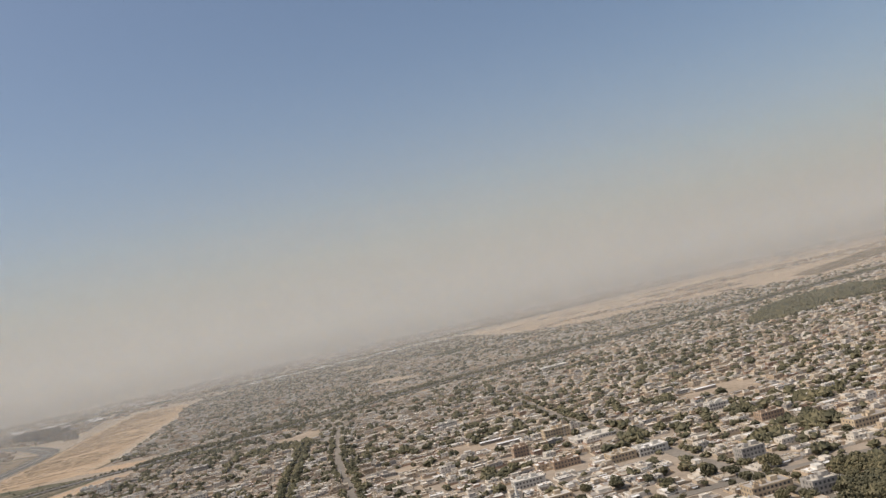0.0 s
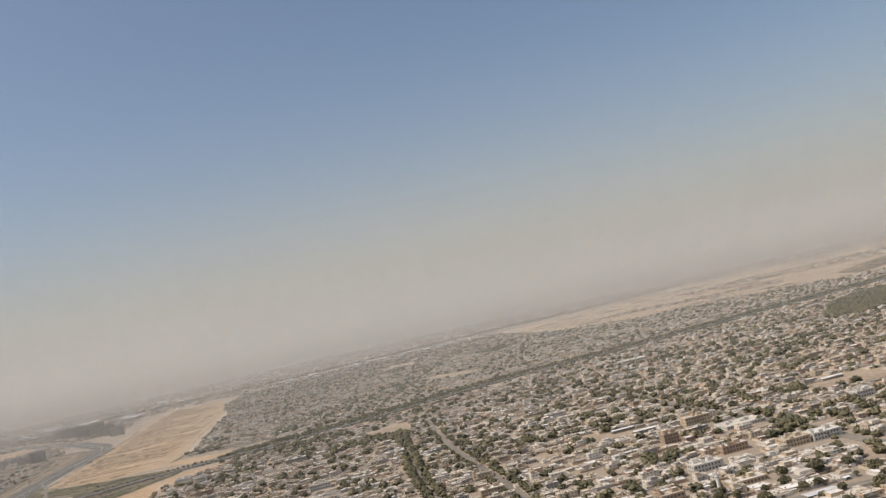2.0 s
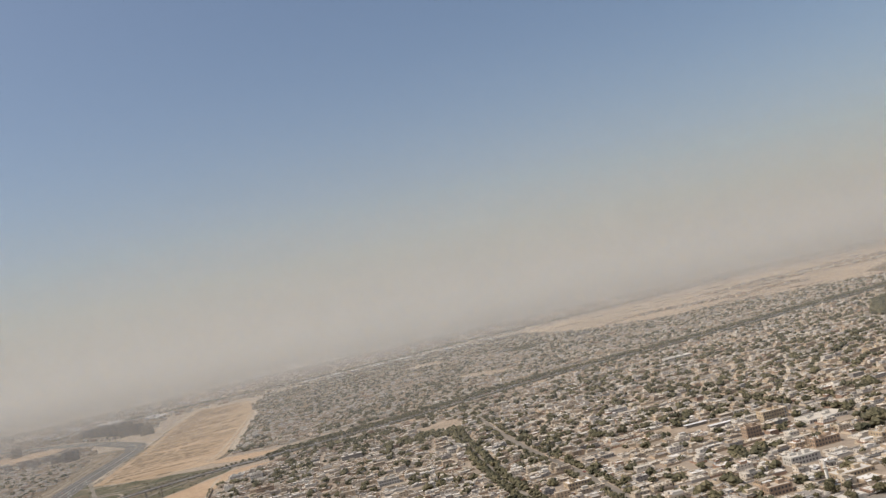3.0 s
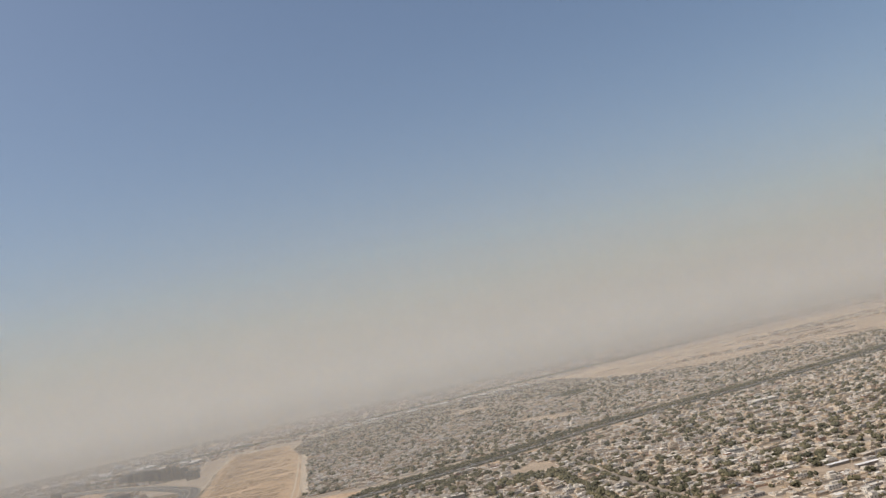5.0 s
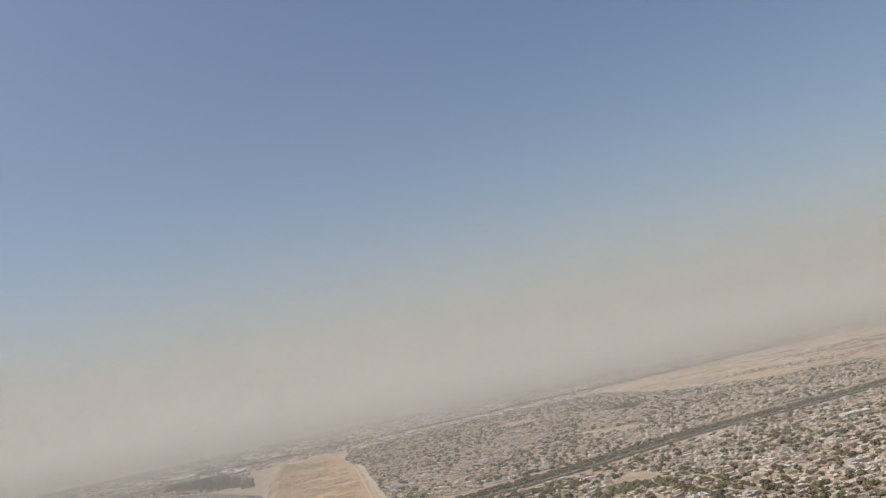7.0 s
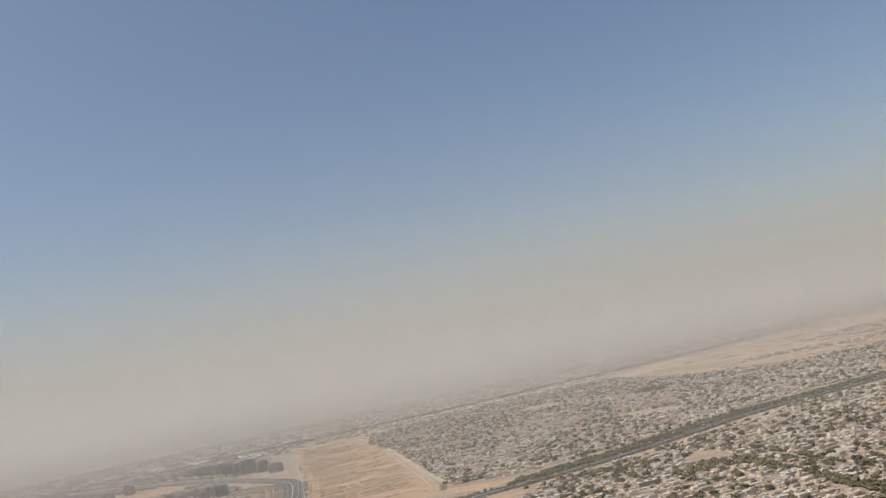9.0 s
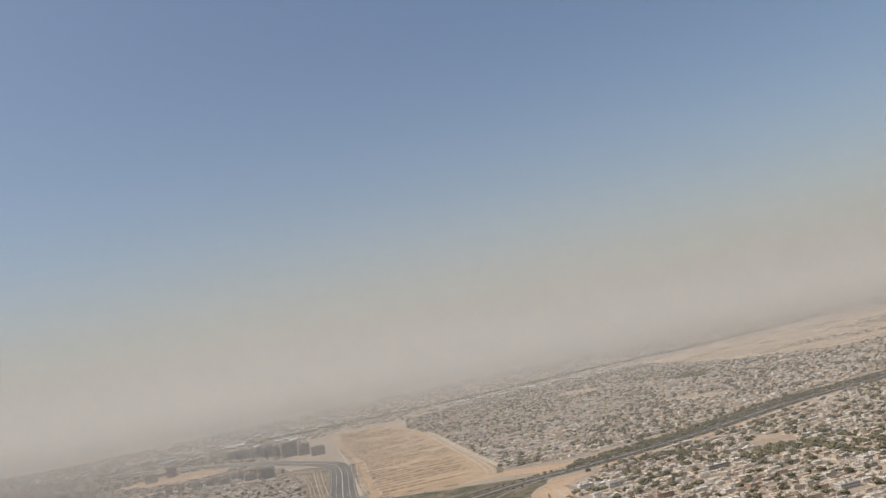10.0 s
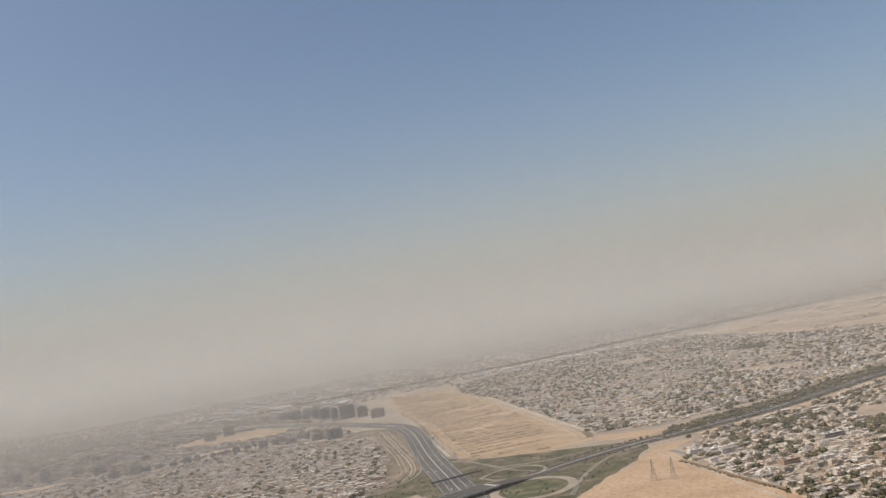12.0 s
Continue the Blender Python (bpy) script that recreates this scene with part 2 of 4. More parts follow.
def tray(bm, x0, y0, x1, y1, z0, z1, thick, floor, m_wall=0, m_floor=1):
    """Walls with a rim and a sunk floor: a house body with its parapet, or a walled yard."""
    ring = lambda t, z: [bm.verts.new(p) for p in ((x0 + t, y0 + t, z), (x1 - t, y0 + t, z), (x1 - t, y1 - t, z), (x0 + t, y1 - t, z))]
    a, b, c, d = ring(0, z0), ring(0, z1), ring(thick, z1), ring(thick, floor)
    for lo, hi in ((a, b), (b, c), (c, d)):
        for i in range(4):
            j = (i + 1) % 4
            bm.faces.new((lo[i], lo[j], hi[j], hi[i])).material_index = m_wall
    bm.faces.new(d).material_index = m_floor


def prism(bm, poly, z0, z1, mat=0):
    """A flat slab over a polygon (counter-clockwise)."""
    lo = [bm.verts.new((x, y, z0)) for x, y in poly]
    hi = [bm.verts.new((x, y, z1)) for x, y in poly]
    bm.faces.new(hi).material_index = mat
    for i in range(len(poly)):
        j = (i + 1) % len(poly)
        bm.faces.new((lo[i], lo[j], hi[j], hi[i])).material_index = mat


def ribbon(bm, line, half, z, z0=None, off=0.0, mat=0):
    """A strip of a given half width along a line, with skirts down to z0."""
    n = len(line)
    left, right = [], []
    for i, (x, y) in enumerate(line):
        ax, ay = line[max(i - 1, 0)]
        bx, by = line[min(i + 1, n - 1)]
        l = math.hypot(bx - ax, by - ay)
        nx, ny = -(by - ay) / l, (bx - ax) / l
        zz = z[i] if isinstance(z, (list, tuple)) else z
        left.append(((x + nx * (off + half), y + ny * (off + half)), zz))
        right.append(((x + nx * (off - half), y + ny * (off - half)), zz))
    V = lambda p, zz: bm.verts.new((*p, zz))
    L, R = [V(p, q) for p, q in left], [V(p, q) for p, q in right]
    for i in range(n - 1):
        bm.faces.new((R[i], R[i + 1], L[i + 1], L[i])).material_index = mat
    if z0 is not None:
        for side, flip in ((left, True), (right, False)):
            low = [V(p, q + z0) for p, q in side]
            up = L if flip else R
            for i in range(n - 1):
                q = (up[i], up[i + 1], low[i + 1], low[i]) if flip else (low[i], low[i + 1], up[i + 1], up[i])
                bm.faces.new(q).material_index = mat


def smooth_line(pts, step=12.0):
    """A rounded line through the points, in steps of about that length."""
    out = []
    p = [pts[0]] + list(pts) + [pts[-1]]
    for i in range(1, len(p) - 2):
        a, b, c, d = (np.array(p[i + k], float) for k in (-1, 0, 1, 2))
        n = max(1, int(np.linalg.norm(c - b) / step))
        for k in range(n):
            t = k / n
            out.append(tuple(0.5 * ((2 * b) + (c - a) * t + (2 * a - 5 * b + 4 * c - d) * t * t + (3 * b - a - 3 * c + d) * t ** 3)))
    out.append(tuple(pts[-1]))
    return out


def inside(poly, x, y):
    hit = False
    j = len(poly) - 1
    for i in range(len(poly)):
        (xi, yi), (xj, yj) = poly[i], poly[j]
        if (yi > y) != (yj > y) and x < (xj - xi) * (y - yi) / (yj - yi) + xi:
            hit = not hit
        j = i
    return hit


def near(line, x, y):
    p = np.array((x, y))
    a, b = np.array(line[:-1], float), np.array(line[1:], float)
    d = b - a
    t = np.clip(((p - a) * d).sum(1) / (d * d).sum(1), 0, 1)
    return np.sqrt((((a + d * t[:, None]) - p) ** 2).sum(1).min())


def setting(name, bm, mats, label, category):
    return tagged(new(name, mesh_from(name, bm, mats)), label, category, kind="structure")


# ---- plan ----
HIGHWAY = smooth_line([(-640, 590), (-560, 622), (-500, 660), (-440, 712), (-382, 751), (-303, 785), (-217, 832), (-142, 887), (-60, 942), (68, 995), (184, 1053), (451, 1185), (872, 1381)])
AVENUE = smooth_line([(-466, 420), (-499, 560), (-523, 672), (-566, 864), (-625, 1146), (-697, 1270), (-800, 1400), (-960, 1560), (-1250, 1800)])
STREET_A = smooth_line([(-142, 725), (-112, 551), (-87, 443), (-70, 359), (-53, 275), (-31, 162)])
STREET_B = smooth_line([(-161, 682), (-135, 508), (-119, 426), (-98, 328), (-77, 203)])
STREET_C = smooth_line([(0, 730), (12, 673), (35, 529), (57, 446), (69, 375), (80, 328), (95, 263), (119, 151)])
STREET_D = smooth_line([(-61, 303), (54, 310), (75, 313), (130, 316), (229, 325), (415, 345)])
STREETS = [(STREET_A, 2.3), (STREET_B, 2.2), (STREET_C, 3.2), (STREET_D, 3.2)]
FIELD = [(-532, 826), (-457, 790), (-403, 812), (-408, 862), (-520, 1370), (-620, 1700), (-742, 1738), (-674, 1419), (-612, 1189), (-566, 984)]
TRIANGLE = [(-400, 803), (-360, 786), (-327, 810), (-402, 833)]
BARE = [(-455, 560), (-401, 470), (-304, 470), (-309, 488), (-320, 529), (-334, 577), (-350, 641), (-352, 700), (-323, 740), (-360, 731), (-382, 682)]
WALL_LINE = smooth_line([(-353, 653), (-349, 641), (-333, 577), (-319, 529), (-308, 488), (-290, 403), (-270, 302)])
FAR_SAND = [(-59, 2098), (45, 1649), (183, 1503), (360, 1495), (546, 1402), (826, 1281), (1811, 1509), (2586, 2785), (550, 2524), (205, 2293)]
LEFT_SAND = [[(-1085, 1425), (-960, 1362), (-862, 1345), (-850, 1400), (-925, 1497), (-1050, 1530)], [(-1300, 1150), (-1130, 1165), (-1120, 1190), (-1300, 1195)], [(-1010, 1200), (-900, 1250), (-850, 1300), (-960, 1260)]]
VERGES = [(-640, 660), (-560, 690), (-500, 540), (-455, 560), (-382, 682), (-358, 760), (-388, 774), (-430, 785), (-457, 789), (-530, 824), (-556, 850), (-600, 730)]
PATCHES = [[(101, 504), (143, 495), (158, 531), (118, 544)], [(-37, 480), (0, 482), (0, 501), (-37, 516)], [(-87, 463), (-54, 466), (-52, 481), (-85, 477)],
           [(-196, 735), (-183, 691), (-154, 699), (-161, 756), (-176, 757)],
           [(-181, 1177), (-157, 1203), (-95, 1150), (-104, 1100), (-160, 1130)], [(-300, 1590), (-269, 1662), (-209, 1632), (-221, 1530)]]
PARK = [(252, 846), (304, 842), (361, 896), (405, 880), (462, 995), (452, 1068), (373, 1046), (319, 990)]
GROVE = [(-104, 1470), (-76, 1541), (-30, 1504), (-58, 1425)]
LOOP = [(-466 + 30 * math.cos(a), 642 + 34 * math.sin(a)) for a in (math.tau * i / 40 for i in range(41))]

# ---- ground ----
bm = bmesh.new()
N = 24
grid = [[bm.verts.new((-7000 + 14000 * i / N, -4000 + 12000 * j / N, 0)) for j in range(N + 1)] for i in range(N + 1)]
for i in range(N):
    for j in range(N):
        bm.faces.new((grid[i][j], grid[i + 1][j], grid[i + 1][j + 1], grid[i][j + 1]))
setting("ground", bm, M_GROUND, "dusty grey-brown earth under the whole town", "ground")


def ragged(poly, step=7.0, amount=2.5):
    """The outline with small uneven bays, as wind and wheels leave it."""
    out = []
    for (ax, ay), (bx, by) in zip(poly, poly[1:] + poly[:1]):
        L = math.hypot(bx - ax, by - ay)
        n = max(1, int(L / step))
        for k in range(n):
            x, y = ax + (bx - ax) * k / n, ay + (by - ay) * k / n
            d = amount * (noise.noise((x * 0.05, y * 0.05, 2.0)) + 0.7 * noise.noise((x * 0.17, y * 0.17, 5.0))) * (k > 0)
            out.append((x - (by - ay) / L * d, y + (bx - ax) / L * d))
    return out


def land(name, poly, z, mat, label):
    bm = bmesh.new()
    prism(bm, ragged(poly, amount=1.5 if mat is M_LAWN else 5.0 if mat is M_VERGE or mat is M_SAND else 2.5), -0.2, z, mat=0)
    return setting(name, bm, mat, label, "ground")


land("ground_field", FIELD, 0.12, M_FIELD, "graded orange sand lot with rows of earth heaps")
land("ground_triangle", TRIANGLE, 0.14, M_SAND, "pale bare sand beside the highway")
land("ground_bare", BARE, 0.10, M_SAND, "bare pale sand by the interchange")
land("ground_far_sand", FAR_SAND, 0.3, M_FARSAND, "wide bare desert sand beyond the town")
for i, p in enumerate(LEFT_SAND):
    land("ground_lot_%d" % i, p, 0.16, M_SAND, "open sandy lot between apartment blocks")
for i, p in enumerate(PATCHES):
    land("ground_yard_%d" % i, p, 0.12, M_YARD, "open sandy yard among the houses")
land("ground_verge", VERGES, 0.06, M_VERGE, "dry grass verge of the interchange")
land("ground_scrub", [(-640, 690), (-560, 690), (-545, 850), (-600, 1140), (-700, 1215), (-720, 1165), (-640, 960), (-615, 850), (-605, 740)], 0.05, M_SCRUB, "brown scrubby earth between avenue and houses")
land("ground_island", [(-466 + 23 * math.cos(a), 642 + 27 * math.sin(a)) for a in (math.tau * i / 24 for i in range(24))], 0.15, M_LAWN, "green grass island inside the loop ramp")
land("ground_park", PARK, 0.08, M_LAWN, "green park ground under dense trees")


def road(name, line, half, z, mat, label):
    bm = bmesh.new()
    ribbon(bm, line, half, z, -0.3)
    return setting(name, bm, mat, label, "road")


# ---- dust in the air ----
DUST = (0.875, 0.868, 0.81)
VEILS = [(480, 0.10), (700, 0.11), (950, 0.09), (1200, 0.105), (1500, 0.135), (1850, 0.19), (2200, 0.24), (2450, 0.25), (2700, 0.25)]   # distance, optical depth
VEILS += [(y, 0.26) for y in (2900, 3100, 3280, 3440, 3580, 3700, 3800, 3880, 3940, 3990, 4030, 4060)]
for i, (r, op) in enumerate(VEILS):
    nxt = VEILS[i + 1][0] if i + 1 < len(VEILS) else r * 1.2
    bm = bmesh.new()
    w, top = 700 + r * 0.85, 140 + r * 0.5
    bm.faces.new([bm.verts.new(p) for p in ((-250 - w, r, 0.0), (-250 + w, r, 0.0), (-250 + w, r, top), (-250 - w, r, top))])
    ob = new("dust_haze", mesh_from("dust_haze", bm, dust("dust_%d" % i, op, 110 * max(200, nxt - r) / r, 110, r * 0.062, DUST, (900, -1900, 0.8, 1.25) if r < 1600 else (900, -1500, 0.7, 1.1))))
    tagged(ob, "thin bank of beige airborne desert dust", "dust haze", kind="stuff")

# added low grey sheets that darken the haze over western quarters and far plain
DARK_HAZE = (0.38, 0.362, 0.35)
for i, (y, op, z0, scale, spread) in enumerate(((890, 0.28, 8, 12, (-560, -950, 0.0, 1.0)), (1080, 0.42, 10, 16, (-480, -1100, 0.0, 1.0)), (1200, 0.40, 13, 18, (-480, -1150, 0.0, 1.0)), (1340, 0.42, 16, 20, (-480, -1200, 0.0, 1.0)), (1600, 0.40, 25, 20, (-450, -1250, 0.08, 1.0)), (1900, 0.36, 34, 20, (-300, -1300, 0.35, 1.0)), (2300, 0.38, 44, 22, (-300, -1300, 0.75, 1.0)), (2600, 0.38, 50, 24, (-300, -1300, 0.9, 1.0)))):
    bm = bmesh.new()
    w = 700 + y * 0.85
    bm.faces.new([bm.verts.new(p) for p in ((-250 - w, y, 0.0), (-250 + w, y, 0.0), (-250 + w, y, z0 + 9 * scale), (-250 - w, y, z0 + 9 * scale))])
    ob = new("smoke_haze", mesh_from("smoke_haze", bm, dust("smoke_%d" % i, op, z0 * 0.8, z0, scale, DARK_HAZE, spread)))
    tagged(ob, "added thin grey-brown sheet darkening the low haze over the town", "smoke haze", kind="stuff")

# ---- roads ----
road("road_highway", HIGHWAY, 9.0, [0.25 if (x > -470 or x < -590) else 3.6 if -552 < x < -500 else 0.25 + 3.35 * (1 - min(abs(x + 526) - 26, 38) / 38) for x, y in HIGHWAY], M_HIGHWAY, "dark asphalt highway rising to an overpass")
road("road_avenue", AVENUE, 14.5, 0.22, M_ASPHALT, "wide grey asphalt dual carriageway")
for i, (ln, hw) in enumerate(STREETS):
    road("road_street_%d" % i, ln, hw, 0.14 + 0.01 * i, M_STREET, "dusty asphalt town street")
bm = bmesh.new()
ribbon(bm, LOOP, 3.6, 0.3, -0.3)
setting("road_loop", bm, M_RAMP, "dusty loop ramp round a grass island", "road")
RAMP_A = smooth_line([(-560, 880), (-520, 800), (-478, 722), (-466, 712), (-462, 698), (-478, 690), (-505, 690)])
RAMP_B = smooth_line([(-440, 600), (-425, 660), (-400, 715), (-360, 752)])
RAMP_C = smooth_line([(-498, 752), (-470, 745), (-440, 748), (-410, 760)])
for i, ln in enumerate((RAMP_A, RAMP_B, RAMP_C)):
    road("road_ramp_%d" % i, ln, 1.9, 0.2 + 0.02 * i, M_STREET, "pale slip road of the interchange")
SMALL_LOOP = smooth_line([(-509, 712), (-495, 732), (-475, 739), (-459, 727), (-454, 711), (-461, 696), (-478, 691), (-495, 694), (-509, 712)], 4.0)
road("road_ramp_small", SMALL_LOOP, 1.5, 0.27, M_RAMP, "pale dusty small loop of the interchange")
TRACKS = [smooth_line([(-700, 1180), (-660, 1150), (-640, 1080), (-605, 940), (-585, 860), (-575, 790), (-590, 740), (-630, 700)]),
          smooth_line([(-684, 1150), (-646, 1060), (-610, 930), (-594, 860), (-584, 800), (-594, 755)])]
for i, (ln, off, hw) in enumerate(((TRACKS[0], -2.6, 0.6), (TRACKS[0], 0.6, 0.7), (TRACKS[0], 6.0, 0.4), (TRACKS[1], 0.0, 0.55), (TRACKS[1], -4.0, 0.35))):
    bm = bmesh.new()
    ribbon(bm, ln, hw, 0.16 + 0.01 * i, -0.3, off)
    setting("road_track_%d" % i, bm, M_RAMP if i % 2 else M_TRACK, "pale wheel track beaten into the scrub", "road")
# beaten lines on the graded lot: two along its town side, one along the avenue side
LOT_EAST = smooth_line([(-606, 1700), (-528, 1386), (-456, 1054), (-421, 880), (-418, 830)])
LOT_WEST = smooth_line([(-668, 1480), (-606, 1227), (-560, 1005), (-523, 839)])
for i, (ln, off, hw, mat) in enumerate(((LOT_EAST, 0.0, 1.1, M_TRACK), (LOT_EAST, 6.0, 0.7, M_TRACK), (LOT_EAST, 13.0, 3.5, M_SCRUB), (LOT_WEST, 0.0, 0.8, M_TRACK))):
    bm = bmesh.new()
    ribbon(bm, ln, hw, 0.17 + 0.01 * i, -0.3, off)
    setting("road_lot_%d" % i, bm, mat, "pale track beaten along the edge of the sand lot" if mat is M_TRACK else "brown scrub strip beside the sand lot", "road" if mat is M_TRACK else "ground")
FRONTAGE = smooth_line([(-352, 700), (-339, 655), (-325, 581), (-311, 530), (-299, 488), (-282, 405), (-262, 305)])
road("road_frontage", FRONTAGE, 2.4, 0.18, M_STREET, "grey dusty road along the compound wall")
road("road_service", smooth_line([(-402, 845), (-312, 833), (-231, 860), (-159, 904), (-77, 964), (47, 1031), (184, 1097)]), 1.8, 0.13, M_STREET, "dusty service road behind roadside trees")

FAR_ROAD = smooth_line([(-1000, 1955), (-760, 1990), (-620, 2028), (-480, 2075), (-340, 2135), (-170, 2240), (0, 2310), (190, 2390), (420, 2540), (760, 2800)], 20.0)
road("road_far", FAR_ROAD, 8.0, 0.4, M_HIGHWAY, "far dark road beyond the depots in the dust")
road("road_shoulder", [(x, y) for x, y in HIGHWAY if x > -455], 13.5, 0.12, M_SCRUB, "brown scrubby shoulder of the highway")
road("road_sand_bank", [(x, y) for x, y in HIGHWAY if x > -330], 3.4, 0.15, M_SAND, "pale sandy bank along the highway").matrix_basis = pose(9.5, -19.0, 0)

# lane lines and kerbs
for i, off in enumerate((-13.2, -7.0, 7.0, 13.2)):
    bm = bmesh.new()
    ribbon(bm, AVENUE, 0.15, 0.226, None, off)
    setting("road_marking_%d" % i, bm, M_PAINT, "worn pale lane line on the avenue", "marking")
bm = bmesh.new()
ribbon(bm, AVENUE, 0.4, 0.5, -0.35)
setting("median_avenue", bm, M_CONC, "raised concrete median of the avenue", "median")
bm = bmesh.new()
ribbon(bm, [p for p in HIGHWAY if p[0] > -460], 0.6, 0.55, -0.35)
setting("median_highway", bm, M_CONC, "raised concrete median of the highway", "median")

# overpass
over = new("overpass_bridge")
tagged(over, "concrete highway overpass on round-edged piers", "bridge")
deckline = [p for p in smooth_line([(-640, 590), (-560, 622), (-500, 660), (-440, 712)], 4) if -556 < p[0] < -494]
bm = bmesh.new()
ribbon(bm, deckline, 9.7, 3.55, -0.8)
part("deck", bm, M_CONC, over)
for side in (-9.5, 9.5):
    bm = bmesh.new()
    ribbon(bm, deckline, 0.2, 4.2, -0.65, side)
    part("parapet", bm, M_CONC, over)
for k in (0.12, 0.37, 0.63, 0.88):
    x, y = deckline[int(k * (len(deckline) - 1))]
    for ox, oy in ((-3, 4.5), (3, -4.5), (0, 0)):
        bm = bmesh.new()
        bmesh.ops.create_cone(bm, cap_ends=True, segments=10, radius1=0.6, radius2=0.55, depth=2.8, matrix=Matrix.Translation((x + ox, y + oy, 1.4)))
        part("pier", bm, M_CONC, over)

# footbridge over the avenue
fb = new("footbridge")
tagged(fb, "slim dark steel footbridge across the wide avenue", "footbridge")
FB = [(-550, 708), (-537, 715), (-522, 723), (-508, 730)]
bm = bmesh.new()
ribbon(bm, FB, 0.9, 3.3, -0.45)
part("deck", bm, M_DARKSTEEL, fb)
for side in (-0.85, 0.85):
    bm = bmesh.new()
    ribbon(bm, FB, 0.05, 4.1, -0.8, side)
    part("railing", bm, M_DARKSTEEL, fb)
for x, y in FB:
    bm = bmesh.new()
    bmesh.ops.create_cone(bm, cap_ends=True, segments=8, radius1=0.45, radius2=0.4, depth=2.9, matrix=Matrix.Translation((x, y, 1.45)))
    part("column", bm, M_CONC, fb)

# compound wall
wall = new("perimeter_wall")
tagged(wall, "long low brown block wall at the sand's edge", "wall")
seg = WALL_LINE
for p, q in zip(seg, seg[1:]):
    bm = bmesh.new()
    ribbon(bm, [p, q], 0.3, 1.3, -1.3)
    part("panel", bm, M_HEAP, wall)

# rows of earth heaps on the graded lot, square to its long sides: long runs on the avenue side, thin scattered ones on the town side
rng = np.random.default_rng(3)
bm = bmesh.new()


def heap(x0, y0, L, w, h):
    y = lambda dx: y0 + 0.23 * dx * L
    a = [bm.verts.new((x0 + dx * L, y(dx) + dy * w, 0.1)) for dx, dy in ((-0.15, 0), (0.2, -1), (0.8, -1), (1.15, 0), (0.8, 1), (0.2, 1))]
    t = [bm.verts.new((x0 + dx * L, y(dx) + rng.uniform(-0.25, 0.25) * w, 0.1 + h * rng.uniform(0.7, 1.2))) for dx in (0.2, 0.5, 0.8)]
    for f in ((0, 1, 6), (1, 7, 6), (1, 2, 7), (2, 8, 7), (2, 3, 8), (3, 4, 8), (4, 7, 8), (4, 5, 7), (5, 6, 7), (5, 0, 6)):
        bm.faces.new([(a + t)[q] for q in f])


v = 700.0
while v < 1900:
    x0 = -770.0
    while x0 < -380:
        y0 = v + 0.23 * (x0 + 500)
        across = (x0 - (-534 - (y0 - 822) * 0.233)) / 140.0        # 0 at the avenue side, 1 at the town side
        run = noise.noise((x0 * 0.018, v * 0.31, 4.0)) + 0.55 - 0.9 * max(0.0, across - 0.15)
        big = run > 0.12
        L = rng.uniform(5, 13) if big else rng.uniform(6, 20)
        if inside(FIELD, x0 - 5, y0 - 4) and inside(FIELD, x0 + L + 6, y0 + 0.23 * L + 4) and (big or rng.random() < 0.22):
            if big:
                heap(x0, y0 + rng.uniform(-0.9, 0.9), L, rng.uniform(1.3, 2.6), rng.uniform(0.6, 1.35))
                if rng.random() < 0.4:
                    heap(x0, y0 + rng.uniform(3.0, 5.5), L * 0.8, rng.uniform(0.7, 1.4), rng.uniform(0.35, 0.7))
            else:
                heap(x0, y0 + rng.uniform(-4, 4), L, rng.uniform(0.4, 0.9), rng.uniform(0.25, 0.6))
        x0 += L + (rng.uniform(-1, 2.5) if big else rng.uniform(4, 16))
    v += rng.uniform(14, 23)
tagged(new("earth_heaps", mesh_from("earth_heaps", bm, M_HEAP)), "rows of low dumped earth heaps on the sand lot", "earth heaps", kind="stuff")

# ---- town plan ----
TURN = radians(12)
CU, SU = math.cos(TURN), math.sin(TURN)


def to_xy(u, v):
    return u * CU - v * SU, u * SU + v * CU


TOWN_SOUTH = [(-310, 483), (-347, 643), (-339, 694), (-301, 756), (-215, 808), (-140, 862), (-57, 915), (68, 977), (184, 1032), (451, 1164), (759, 1314), (984, 1183), (646, 529), (353, 189), (111, 176), (-198, 182), (-270, 302)]
TOWN_NORTH = [(-398, 853), (-332, 838), (-216, 883), (-140, 936), (-57, 993), (68, 1055), (184, 1113), (451, 1248), (693, 1380), (539, 1401), (360, 1484), (183, 1493), (45, 1639), (-59, 2067), (-346, 1987), (-600, 1760), (-560, 1500), (-500, 1330), (-440, 1050)]
TOWN_WEST = [(-608, 690), (-600, 740), (-608, 860), (-630, 960), (-676, 1120), (-760, 1160), (-870, 1215), (-950, 1150), (-1100, 1110), (-1280, 1050), (-1500, 1050), (-1400, 850), (-900, 700)]
TOWN_WEST_MID = [(-700, 1200), (-745, 1275), (-850, 1385), (-930, 1420), (-900, 1260), (-780, 1190)]
TOWN_WEST_FAR = [(-900, 1230), (-780, 1330), (-740, 1500), (-800, 1700), (-1300, 1900), (-2300, 2100), (-2500, 1500), (-1700, 1150), (-1280, 1060), (-1100, 1130)]
FAR_EAST = [[(605, 1566), (985, 1453), (1691, 1646), (1692, 1825), (873, 1715)], [(322, 1935), (761, 1921), (1575, 2161), (1576, 2307), (540, 2115)], [(130, 1698), (355, 1631), (517, 1708), (215, 1768)]]
TOWN_FAR = [(-620, 1790), (-346, 2018), (-59, 2161), (205, 2357), (550, 2567), (1702, 2795), (1708, 3479), (-600, 3100), (-1700, 2500), (-1300, 1850), (-960, 1640), (-790, 1720), (-750, 1760)]
KEEP_OFF = [FIELD, TRIANGLE, PARK, GROVE] + PATCHES + LEFT_SAND


